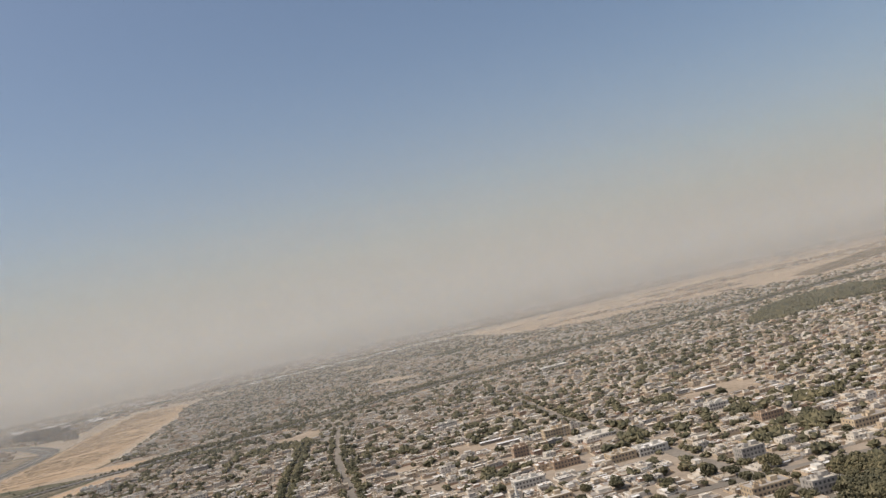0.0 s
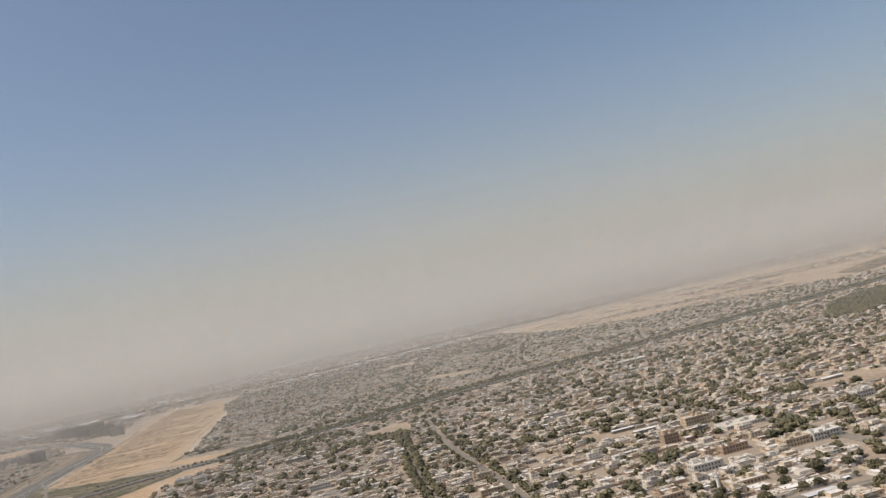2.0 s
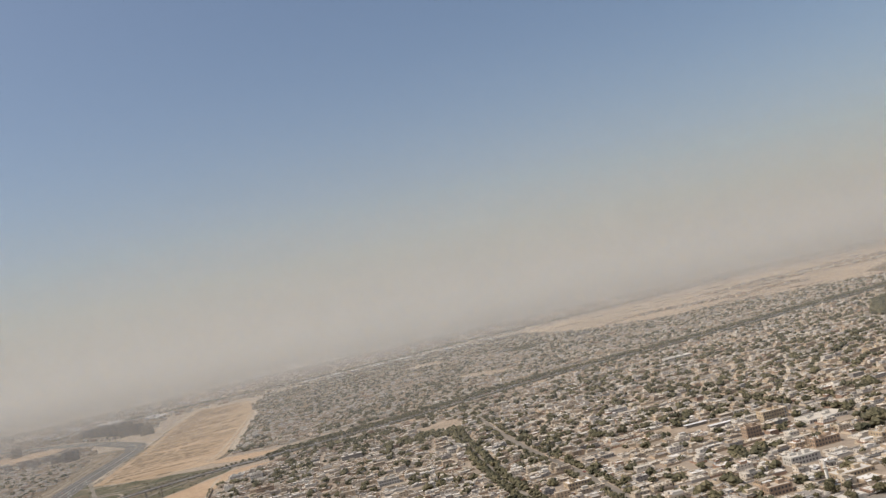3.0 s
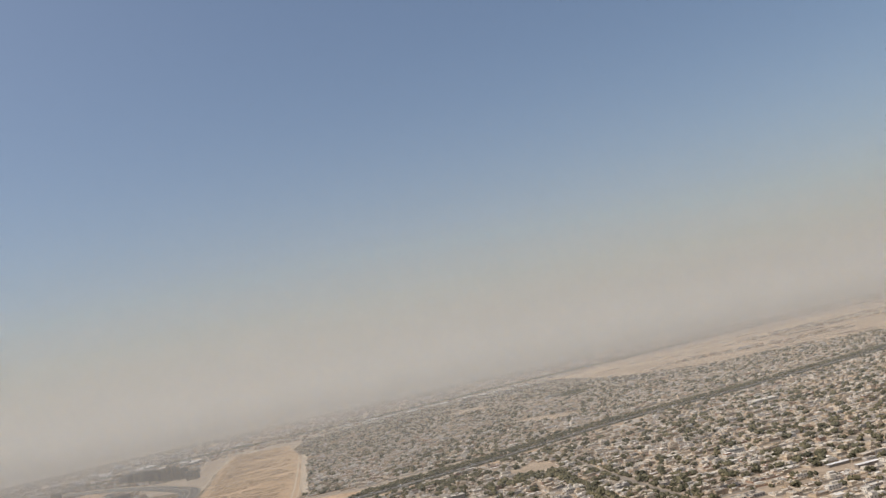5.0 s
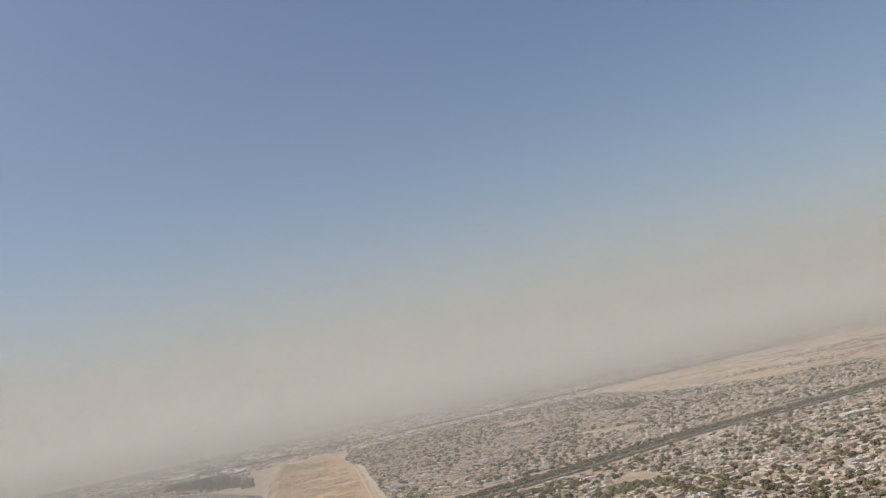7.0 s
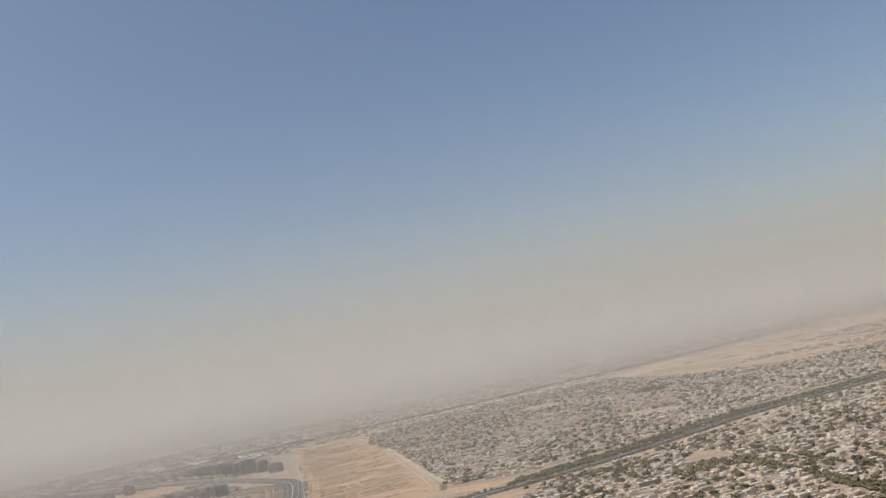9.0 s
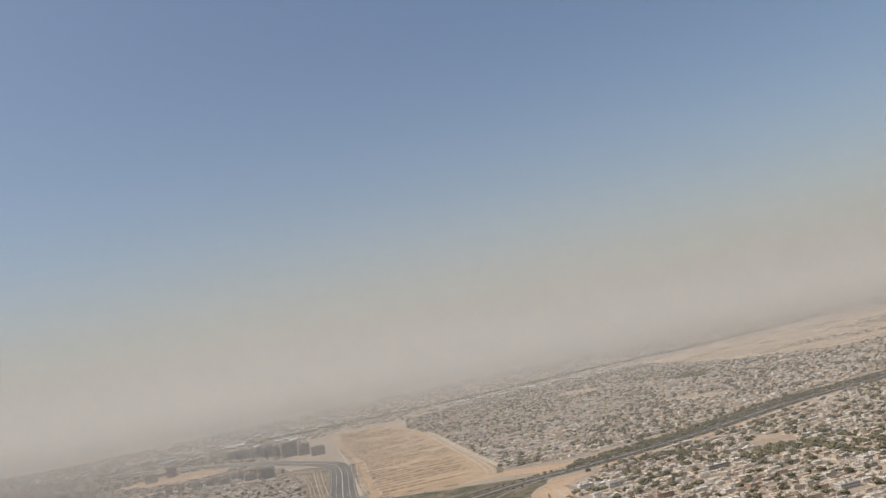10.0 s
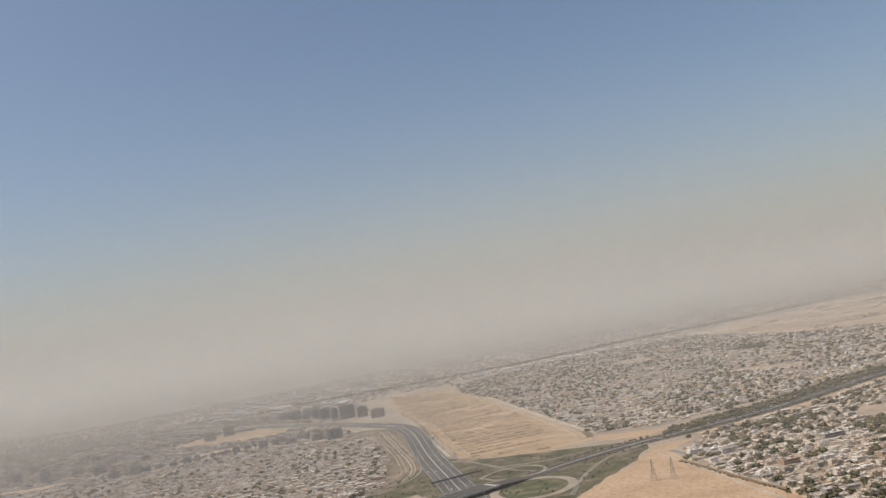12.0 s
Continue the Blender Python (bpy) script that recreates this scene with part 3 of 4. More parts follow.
LANDMARKS = [   # x, y, width, depth, storeys, paint
    (-338, 672, 11, 7, 2, "white"), (-324, 674, 12, 7, 1, "white"), (-318, 657, 9, 7, 2, "white"),
    (110, 457, 11, 7, 2, "white"), (90, 340, 10, 7, 3, "grey"), (144, 357, 17, 9, 2, "tan"), (80, 292, 15, 8, 2, "tan"), (93, 279, 9, 7, 3, "grey"),
    (25, 474, 15, 7, 3, "tan"), (3, 442, 8, 6, 3, "brown"), (22, 397, 13, 6, 2, "brown"), (3, 374, 14, 7, 2, "white"), (42, 451, 22, 14, 1, "white"),
    (60, 388, 14, 9, 2, "white"), (46, 386, 12, 9, 2, "tan"), (-91, 412, 12, 7, 2, "tan"), (-74, 466, 16, 8, 1, "grey"), (57, 838, 26, 14, 2, "white"),
    (10, 342, 16, 8, 1, "tan"), (-98, 1478, 24, 10, 3, "grey"), (39, 1493, 24, 12, 3, "grey"), (435, 1076, 36, 16, 2, "tan"), (-21, 337, 10, 7, 2, "brown"), (121, 407, 12, 7, 2, "brown"),
    (-156, 584, 13, 8, 2, "white"), (-42, 602, 14, 8, 2, "white"), (153, 628, 15, 8, 2, "tan"), (-241, 652, 16, 9, 2, "grey"), (-293, 589, 12, 8, 2, "brown"), (-197, 521, 13, 8, 2, "white")]
SHEDS = [(-2, 484, 13, 3.4), (-12, 499, 13, 3.4), (25, 305, 12, 4), (122, 525, 14, 3.5)]


def free(x, y, m=2.0):
    if y < 1500 and any(abs(x - q[0]) < q[2] / 2 + 3.5 and abs(y - q[1]) < q[3] / 2 + 4 for q in LANDMARKS + SHEDS):
        return False
    for p in KEEP_OFF:
        if inside(p, x, y):
            return False
    if near(HIGHWAY, x, y) < (24 if inside(TOWN_SOUTH, x, y) else 35) + m or near(AVENUE, x, y) < 24 + m or (y > 1900 and near(FAR_ROAD, x, y) < 34) or near(TRACKS[0], x, y) < 6:
        return False
    return all(near(ln, x, y) > hw + m for ln, hw in STREETS)


plots, tree_spots = [], []          # (x, y, width, depth, seed) and (x, y, size)
rng = np.random.default_rng(11)


def fill(poly, pu, pv, block_u, block_v, lane, fillrate, trees, m=3.0):
    """Rows of plots in blocks along the street grid, with lanes between the blocks."""
    us = [x * CU + y * SU for x, y in poly]
    vs = [-x * SU + y * CU for x, y in poly]
    v, row = min(vs), 0
    while v < max(vs):
        u = min(us) + rng.uniform(0, pu)
        col = 0
        while u < max(us):
            w = pu * rng.uniform(0.75, 1.35)
            x, y = to_xy(u + w / 2, v + pv / 2 + rng.uniform(-1.1, 1.1))
            if inside(poly, x, y) and free(x, y, m):
                q = rng.random()
                if q < fillrate:
                    plots.append((x, y, w * 0.97, pv * rng.uniform(0.86, 1.0), int(rng.integers(1 << 30))))
                if rng.random() < trees * (0.6 + 0.8 * (noise.noise((x * 0.012, y * 0.012, 1.7)) > 0)):
                    tree_spots.append((x + rng.uniform(-4, 4), y + rng.uniform(-0.62, -0.3) * pv, rng.uniform(1.3, 3.5)))
            u += w
            col += 1
            if col % block_u == 0:
                u += lane
        v += pv
        row += 1
        if row % block_v == 0:
            v += lane


fill(TOWN_SOUTH, 7.6, 8.2, 10, 2, 4.0, 0.95, 0.55)
fill(TOWN_NORTH, 8.2, 9.0, 12, 2, 4.0, 0.93, 0.56)
fill(TOWN_WEST, 8.0, 9.0, 9, 2, 4.0, 0.95, 0.32)
fill(TOWN_WEST_MID, 9.0, 10.0, 8, 2, 6, 0.85, 0.4)
fill(TOWN_WEST_FAR, 11.5, 13.0, 8, 2, 9, 0.85, 0.55)
for q in ([(-1300, 1910), (-2300, 2110), (-3000, 2000), (-3000, 2900), (-1700, 2500)], [(-1710, 1150), (-2510, 1500), (-3000, 1900), (-3000, 1000)]):
    fill(q, 20.0, 24.0, 6, 2, 14, 0.7, 0.4)
for q in FAR_EAST:
    fill(q, 17.0, 15.0, 9, 2, 10, 0.8, 0.25)
fill(TOWN_FAR, 19.0, 24.0, 6, 2, 14, 0.72, 0.35)


# ---- joined far houses ----
class Joined:
    """Collects many small boxes and trays into one mesh."""
    def __init__(self):
        self.v, self.f, self.m, self.n = [], [], [], 0

    def tray(self, cx, cy, rot, x0, y0, x1, y1, z0, z1, thick, floor, mw, mf):
        c, s = math.cos(rot), math.sin(rot)
        for t, z in ((0, z0), (0, z1), (thick, z1), (thick, floor)):
            for x, y in ((x0 + t, y0 + t), (x1 - t, y0 + t), (x1 - t, y1 - t), (x0 + t, y1 - t)):
                self.v.append((cx + x * c - y * s, cy + x * s + y * c, z))
        k = self.n
        for a in (0, 4, 8):
            for i in range(4):
                j = (i + 1) % 4
                self.f.append((k + a + i, k + a + j, k + a + 4 + j, k + a + 4 + i))
                self.m.append(mw)
        self.f.append((k + 12, k + 13, k + 14, k + 15))
        self.m.append(mf)
        self.n += 16

    def box(self, cx, cy, rot, x0, y0, x1, y1, z0, z1, mw, mf):
        c, s = math.cos(rot), math.sin(rot)
        for z in (z0, z1):
            for x, y in ((x0, y0), (x1, y0), (x1, y1), (x0, y1)):
                self.v.append((cx + x * c - y * s, cy + x * s + y * c, z))
        k = self.n
        for i in range(4):
            j = (i + 1) % 4
            self.f.append((k + i, k + j, k + 4 + j, k + 4 + i))
            self.m.append(mw)
        self.f.append((k + 4, k + 5, k + 6, k + 7))
        self.m.append(mf)
        self.n += 8

    def make(self, name, mats):
        me = bpy.data.meshes.new(name)
        me.from_pydata(self.v, [], self.f)
        me.polygons.foreach_set("material_index", self.m)
        for m in mats:
            me.materials.append(m)
        return new(name, me)


def plot_shapes(w, d, r):
    """The pieces of one walled plot, in its own axes: (kind, sizes)."""
    yard_h = r.uniform(0.7, 1.15)
    out = [("yard", -w / 2, -d / 2, w / 2, d / 2, 0.0, yard_h)]
    hw, hd = w * r.uniform(0.7, 0.98), d * r.uniform(0.45, 0.78)
    side = r.choice([-1, 1])
    x0 = -w / 2 + 0.05 if side < 0 else w / 2 - 0.05 - hw
    back = r.random() < 0.5
    y0 = d / 2 - hd - 0.05 if back else -d / 2 + 0.05
    h = r.choice([1.35, 1.5, 1.7, 2.7, 3.0], p=[0.28, 0.28, 0.2, 0.16, 0.08])
    out.append(("house", x0, y0, x0 + hw, y0 + hd, 0.0, h))
    if r.random() < 0.45:
        bw, bd = hw * r.uniform(0.25, 0.6), hd * r.uniform(0.35, 0.8)
        bx, by = x0 + r.uniform(0.1, hw - bw), y0 + r.uniform(0.1, hd - bd)
        out.append(("upper", bx, by, bx + bw, by + bd, h - 0.3, h + r.uniform(0.8, 1.2)))
    for k in range(3):
        if r.random() < 0.35:
            continue
        bw, bd = r.uniform(1.2, 3.0), r.uniform(1.0, 2.0)
        bx = -w / 2 + 0.1 + 0.05 * k if (side > 0) == (k != 1) else w / 2 - 0.1 - bw - 0.05 * k
        by = (-d / 2 + 0.1 + 0.3 * k if back else d / 2 - 0.1 - bd - 0.3 * k) if k < 2 else (y0 - bd + 0.1 if back else y0 + hd - 0.1)
        bx = max(-w / 2 + 0.02, min(w / 2 - bw - 0.02, bx + (r.uniform(0, 2.5) if k == 2 else 0)))
        by = max(-d / 2 + 0.02, min(d / 2 - bd - 0.02, by))
        out.append(("shed", bx, by, bx + bw, by + bd, 0.0, r.uniform(0.9, 1.3) + 0.03 * k))
    if r.random() < 0.5:
        tx, ty = x0 + r.uniform(0.4, max(0.5, hw - 1.0)), y0 + r.uniform(0.4, max(0.5, hd - 1.0))
        out.append(("tank", tx, ty, tx + 0.6, ty + 0.6, h - 0.2, h + 0.45))
    return out


NEAR_AT = (20.0, 262.0)
order = sorted(range(len(plots)), key=lambda i: math.hypot(plots[i][0] - NEAR_AT[0], plots[i][1] - NEAR_AT[1]))
near_plots, far_plots = order[:300], order[300:]

blocks = {"south": Joined(), "north": Joined(), "west": Joined(), "far": Joined()}
for i in far_plots:
    x, y, w, d, seed = plots[i]
    r = np.random.default_rng(seed)
    rot = TURN + r.normal(0, 0.05)
    key = "far" if w > 16 else "west" if x < -590 and y < 1240 else "far" if w > 10.8 and x < -590 else "north" if (inside(TOWN_NORTH, x, y)) else "south"
    J = blocks[key]
    if key == "far":
        for _ in range(3):
            bx, by = r.uniform(-10, 4), r.uniform(-12, 6)
            J.tray(x, y, rot, bx, by, bx + r.uniform(5, 12), by + r.uniform(4, 9), 0, r.uniform(1.6, 3.2), 0.3, 1.4, 0, 1)
        continue
    for kind, x0, y0, x1, y1, z0, z1 in plot_shapes(w, d, r):
        if kind == "yard":
            J.tray(x, y, rot, x0, y0, x1, y1, 0, z1, 0.18, 0.06, 0, 2)
        elif kind == "house":
            J.tray(x, y, rot, x0, y0, x1, y1, 0, z1, 0.18, z1 - 0.25, 0, 1)
            if y < 760:
                for _ in range(int(r.integers(1, 5))):
                    cx, cy = r.uniform(x0 + 0.3, x1 - 1.4), r.uniform(y0 + 0.3, y1 - 1.2)
                    J.box(x, y, rot, cx, cy, cx + r.uniform(0.4, 1.6), cy + r.uniform(0.3, 1.1), z1 - 0.27, z1 + r.uniform(0.1, 0.6), 0, 1)
            if y < 900:
                for fl in range(1 if z1 < 2.2 else 2):
                    for wx in np.arange(x0 + 0.9, x1 - 0.9, 1.7):
                        J.box(x, y, rot, wx, y0 - 0.04, wx + 0.6, y0 + 0.1, 0.5 + 1.3 * fl, 1.05 + 1.3 * fl, 3, 3)
                    for wy in np.arange(y0 + 0.9, y1 - 0.9, 2.0):
                        J.box(x, y, rot, x0 - 0.04, wy, x0 + 0.1, wy + 0.6, 0.5 + 1.3 * fl, 1.05 + 1.3 * fl, 3, 3)
        elif kind == "tank":
            J.box(x, y, rot, x0, y0, x1, y1, z0, z1, 4, 4)
        else:
            J.tray(x, y, rot, x0, y0, x1, y1, z0, z1, 0.12, z1 - 0.12, 0, 1)
for key, J in blocks.items():
    ob = J.make("town_houses", [M_WALLS, M_ROOFS, M_COURT, M_WINDOW, M_TANK])
    tagged(ob, {"south": "dense flat-roofed plastered houses with walled yards", "north": "dense flat-roofed houses beyond the highway", "west": "low flat-roofed houses west of the avenue",
                "far": "distant low sheds and houses in the dust"}[key], "houses", kind="stuff")


# ---- near houses, each with its parts ----
def build_house(w, d, r):
    base = new("house")
    for kind, x0, y0, x1, y1, z0, z1 in plot_shapes(w, d, r):
        bm = bmesh.new()
        if kind == "yard":
            tray(bm, x0, y0, x1, y1, 0, z1, 0.18, 0.06)
            part("yard_wall", bm, [M_WALL, M_COURT], base)
            bm = bmesh.new()
            box(bm, -0.7, y0 - 0.05, 0.05, 0.7, y0 + 0.06, z1 - 0.1)
            part("gate", bm, M_DOOR, base, "dark steel yard gate")
        elif kind == "house":
            tray(bm, x0, y0, x1, y1, 0, z1, 0.18, z1 - 0.25, 0, 0)
            part("wall", bm, M_WALL, base)
            bm = bmesh.new()
            box(bm, x0 + 0.19, y0 + 0.19, z1 - 0.24, x1 - 0.19, y1 - 0.19, z1 - 0.2)
            part("roof", bm, M_ROOF, base, "dusty flat screed roof")
            bm = bmesh.new()
            for _ in range(int(r.integers(4, 9))):
                cx, cy = r.uniform(x0 + 0.3, x1 - 1.2), r.uniform(y0 + 0.3, y1 - 1.0)
                cw, cd = r.uniform(0.3, 0.9), r.uniform(0.25, 0.7)
                box(bm, cx, cy, z1 - 0.22, cx + cw, cy + cd, z1 - 0.2 + r.uniform(0.15, 0.5))
            tagged(part("roof_clutter", bm, M_WALLS, base, "small boxes and coolers on the roof"), kind="stuff")
            bm = bmesh.new()
            ay = y0 - r.uniform(0.8, 1.6)
            v = [bm.verts.new(p) for p in ((x0 + 0.4, ay, z1 - 0.55), (x0 + r.uniform(0.4, 0.7) * (x1 - x0), ay, z1 - 0.55), (x0 + 0.5 * (x1 - x0), y0 + 0.02, z1 - 0.35), (x0 + 0.4, y0 + 0.02, z1 - 0.35))]
            bm.faces.new(v)
            bmesh.ops.solidify(bm, geom=bm.faces[:], thickness=0.06)
            part("awning", bm, M_SHED, base, "thin sheet metal awning")
            bm = bmesh.new()
            mx = (x0 + x1) / 2
            box(bm, mx - 0.35, y0 - 0.05, 0.1, mx + 0.3, y0 + 0.08, 1.05)
            part("door", bm, M_DOOR, base)
            for fl in range(1 if z1 < 2.2 else 2):
                for wx in np.arange(x0 + 0.7, x1 - 1.0, 1.9):
                    if fl == 0 and abs(wx + 0.3 - mx) < 0.8:
                        continue
                    bm = bmesh.new()
                    box(bm, wx, y0 - 0.04, 0.5 + 1.3 * fl, wx + 0.65, y0 + 0.08, 1.05 + 1.3 * fl)
                    part("window", bm, M_WINDOW, base)
                for wy in np.arange(y0 + 0.8, y1 - 1.0, 2.2):
                    bm = bmesh.new()
                    box(bm, x0 - 0.04, wy, 0.5 + 1.3 * fl, x0 + 0.08, wy + 0.65, 1.05 + 1.3 * fl)
                    part("window", bm, M_WINDOW, base)
        elif kind == "tank":
            bmesh.ops.create_cone(bm, cap_ends=True, segments=10, radius1=0.36, radius2=0.33, depth=0.75, matrix=Matrix.Translation((x0 + 0.3, y0 + 0.3, z0 + 0.3)))
            part("water_tank", bm, M_TANK, base)
        elif kind == "upper":
            tray(bm, x0, y0, x1, y1, z0, z1, 0.12, z1 - 0.15)
            part("roof_room", bm, [M_WALL, M_ROOF], base)
        else:
            tray(bm, x0, y0, x1, y1, z0, z1, 0.1, z1 - 0.1)
            part("shed", bm, [M_WALL, M_ROOF], base)
    return base


kinds = {}
for i in near_plots:
    x, y, w, d, seed = plots[i]
    r = np.random.default_rng(seed)
    k = (int(w // 1.7), int(r.integers(8)))
    m = pose(x, y, 0, 0, 0, 12 + r.normal(0, 1.5))
    if k not in kinds:
        h = kinds[k] = build_house(max(5.5, k[0] * 1.7 + 0.8), 9.0, np.random.default_rng(k[0] * 50 + k[1]))
        two = any(o.name.startswith("wall") and o.dimensions.z > 2.2 for o in h.children)
        tagged(h, ("two-storey" if two else "single-storey") + " plastered flat-roofed house with a walled yard", "house", "houses of the near quarter")
        h.matrix_basis = m
    else:
        copy_thing(kinds[k], m)


# ---- trees ----
def leaf_clumps(bm, c, rx, rz, n, r, size):
    """A crown of many small tilted leaf clumps spread over lobes."""
    lobes = [(c[0] + r.uniform(-0.45, 0.45) * rx, c[1] + r.uniform(-0.45, 0.45) * rx, c[2] + r.uniform(-0.3, 0.45) * rz, r.uniform(0.5, 0.75)) for _ in range(6)]
    for _ in range(n):
        lx, ly, lz, s = lobes[int(r.integers(len(lobes)))]
        v = r.normal(size=3)
        v /= np.linalg.norm(v)
        q = r.uniform(0.7, 1.05) * s
        p = np.array((lx + v[0] * q * rx, ly + v[1] * q * rx, lz + v[2] * q * rz))
        k = size * r.uniform(0.6, 1.4)
        a = r.normal(size=3)
        a /= np.linalg.norm(a)
        b = np.cross(a, v + 0.3 * r.normal(size=3))
        b /= np.linalg.norm(b) + 1e-9
        t = np.cross(a, b)
        pts = [p + k * a, p + k * 0.7 * b, p - k * a, p - k * 0.7 * b, p + 0.45 * k * t, p - 0.45 * k * t]
        vs = [bm.verts.new(z) for z in pts]
        for f in ((0, 1, 4), (1, 2, 4), (2, 3, 4), (3, 0, 4), (1, 0, 5), (2, 1, 5), (3, 2, 5), (0, 3, 5)):
            bm.faces.new([vs[i] for i in f])


def limb(bm, a, b, r0, r1, seg=6):
    a, b = Vector(a), Vector(b)
    m = Matrix.Translation((a + b) / 2) @ (b - a).to_track_quat("Z", "Y").to_matrix().to_4x4()
    bmesh.ops.create_cone(bm, cap_ends=True, segments=seg, radius1=r0, radius2=r1, depth=(b - a).length, matrix=m)


def build_tree(k):
    r = np.random.default_rng(900 + k)
    base = new("tree")
    h = r.uniform(0.35, 0.6)
    bm = bmesh.new()
    limb(bm, (0, 0, 0), (0.05, 0.03, h), 0.16, 0.1)
    for _ in range(4):
        a = r.uniform(0, math.tau)
        limb(bm, (0.05, 0.03, h * 0.9), (0.9 * math.cos(a), 0.9 * math.sin(a), h + 0.6), 0.09, 0.03)
    part("trunk", bm, M_TRUNK, base)
    bm = bmesh.new()
    leaf_clumps(bm, (0, 0, h + 0.62), 1.4, 0.85, 230, r, 0.27)
    part("crown", bm, M_LEAF, base, "dusty dark green leafy crown")
    return tagged(base, "round dusty green shade tree between the houses", "tree", "trees of the near quarter")


def line_trees(line, off, gap, s0, s1, lo=-1e9, hi=1e9, skip=0.15):
    acc = 0.0
    for (ax, ay), (bx, by) in zip(line, line[1:]):
        L = math.hypot(bx - ax, by - ay)
        acc += L
        if acc < gap:
            continue
        acc = 0.0
        if lo < ax < hi and rng.random() > skip:
            tree_spots.append((ax - (by - ay) / L * off + rng.uniform(-1, 1), ay + (bx - ax) / L * off + rng.uniform(-1, 1), rng.uniform(s0, s1)))


fine = lambda ln: smooth_line(ln, 2.0)
for off in (11.0, 14, 17.5, 21, 25, 29, 33):
    line_trees(fine(HIGHWAY[::3]), off, 3.6, 1.1, 2.2, lo=-350 + off, hi=760, skip=0.22)
for off in (-10.6, -12.8):
    line_trees(fine(HIGHWAY[::3]), off, 3.4, 0.8, 1.5, lo=-330, hi=700, skip=0.3)
line_trees(fine(HIGHWAY[::3]), 0.0, 3.6, 0.6, 1.1, lo=-360, hi=700, skip=0.25)
line_trees(fine(HIGHWAY[::3]), 14, 4.0, 0.9, 1.5, lo=-380, hi=-290, skip=0.3)
for off in (9.5, 11.5, 17, -9.5, -12.5):
    line_trees(fine(HIGHWAY[::3]), off, 3.2, 0.4, 1.0, lo=-430, hi=-200, skip=0.35)
for off in (-15, -11, 12, 17, 23):
    line_trees(fine(FAR_ROAD[::3]), off, 5.0, 1.8, 3.8, skip=0.25)
for off in (3.5, -3.5):
    line_trees(fine(STREET_B[::2]), off, 3.5, 1.8, 2.9, skip=0.1)
for off in (5.5, -5.5):
    line_trees(fine(STREET_A[::2]), off * 0.8, 4.0, 1.3, 2.4, skip=0.25)
    line_trees(fine(STREET_C[::2]), off * 0.9, 5, 1.5, 2.8, skip=0.3)
    line_trees(fine(STREET_D[::2]), off, 6, 1.2, 2.4, skip=0.4)
for _ in range(2600):
    x, y = rng.uniform(250, 465), rng.uniform(840, 1070)
    if inside(PARK, x, y):
        tree_spots.append((x, y, rng.uniform(2.6, 4.2)))
for _ in range(420):
    x, y = rng.uniform(-105, -30), rng.uniform(1420, 1545)
    if inside(GROVE, x, y):
        tree_spots.append((x, y, rng.uniform(1.8, 3.2)))
for cx, cy, sx, sy, n in ((118, 292, 11, 10, 70), (112, 271, 13, 9, 66), (132, 283, 12, 11, 56), (104, 259, 10, 6, 22), (129, 378, 10, 12, 34), (105, 361, 9, 7, 18), (117, 428, 9, 12, 22), (150, 322, 18, 8, 24), (-11, 405, 8, 6, 14), (91, 513, 8, 12, 20), (61, 424, 10, 6, 12), (151, 428, 16, 8, 26), (-253, 741, 60, 14, 60), (-188, 672, 40, 20, 50)):
    for _ in range(n):
        tree_spots.append((cx + rng.normal() * sx * 0.5, cy + rng.normal() * sy * 0.5, rng.uniform(1.8, 3.9)))

line_trees(fine(WALL_LINE), -1.4, 1.3, 0.5, 0.85, skip=0.12)
for off in (-1.0, 2.0, 4.5):
    line_trees(smooth_line([(-534, 832), (-566, 984), (-611, 1189), (-660, 1370)], 2.0), off, 3.0, 0.3, 0.8, skip=0.6)
for _ in range(900):
    x, y = rng.uniform(-470, -300), rng.uniform(460, 830)
    if (inside(BARE, x, y) or inside(TRIANGLE, x, y)) and noise.noise((x * 0.03, y * 0.03, 7.0)) > 0.08:
        tree_spots.append((x, y, rng.uniform(0.15, 0.42)))
for _ in range(1900):
    x, y = rng.uniform(-720, -380), rng.uniform(560, 1180)
    if (inside(VERGES, x, y) or near(TRACKS[0], x, y) < 18) and near(AVENUE, x, y) > 18 and near(HIGHWAY, x, y) > 10 and near(LOOP, x, y) > 5:
        tree_spots.append((x, y, rng.uniform(0.3, 0.95)))
tree_kinds = [build_tree(k) for k in range(9)]
used = set()
torder = sorted(range(len(tree_spots)), key=lambda i: math.hypot(tree_spots[i][0] - 40, tree_spots[i][1] - 262))
far_trees = []
for n_t, i in enumerate(torder):
    x, y, s = tree_spots[i]
    k = int(rng.integers(9))
    if n_t < 280:
        m = pose(x, y, 0, 0, 0, rng.uniform(0, 360)) @ Matrix.Diagonal((s * 0.75, s * 0.75, s * 0.75 * rng.uniform(0.85, 1.2), 1))
        if k not in used:
            used.add(k)
            tree_kinds[k].matrix_basis = m
        else:
            c = copy_thing(tree_kinds[k], Matrix.Identity(4))
            c.matrix_basis = m
    else:
        far_trees.append((x, y, s))

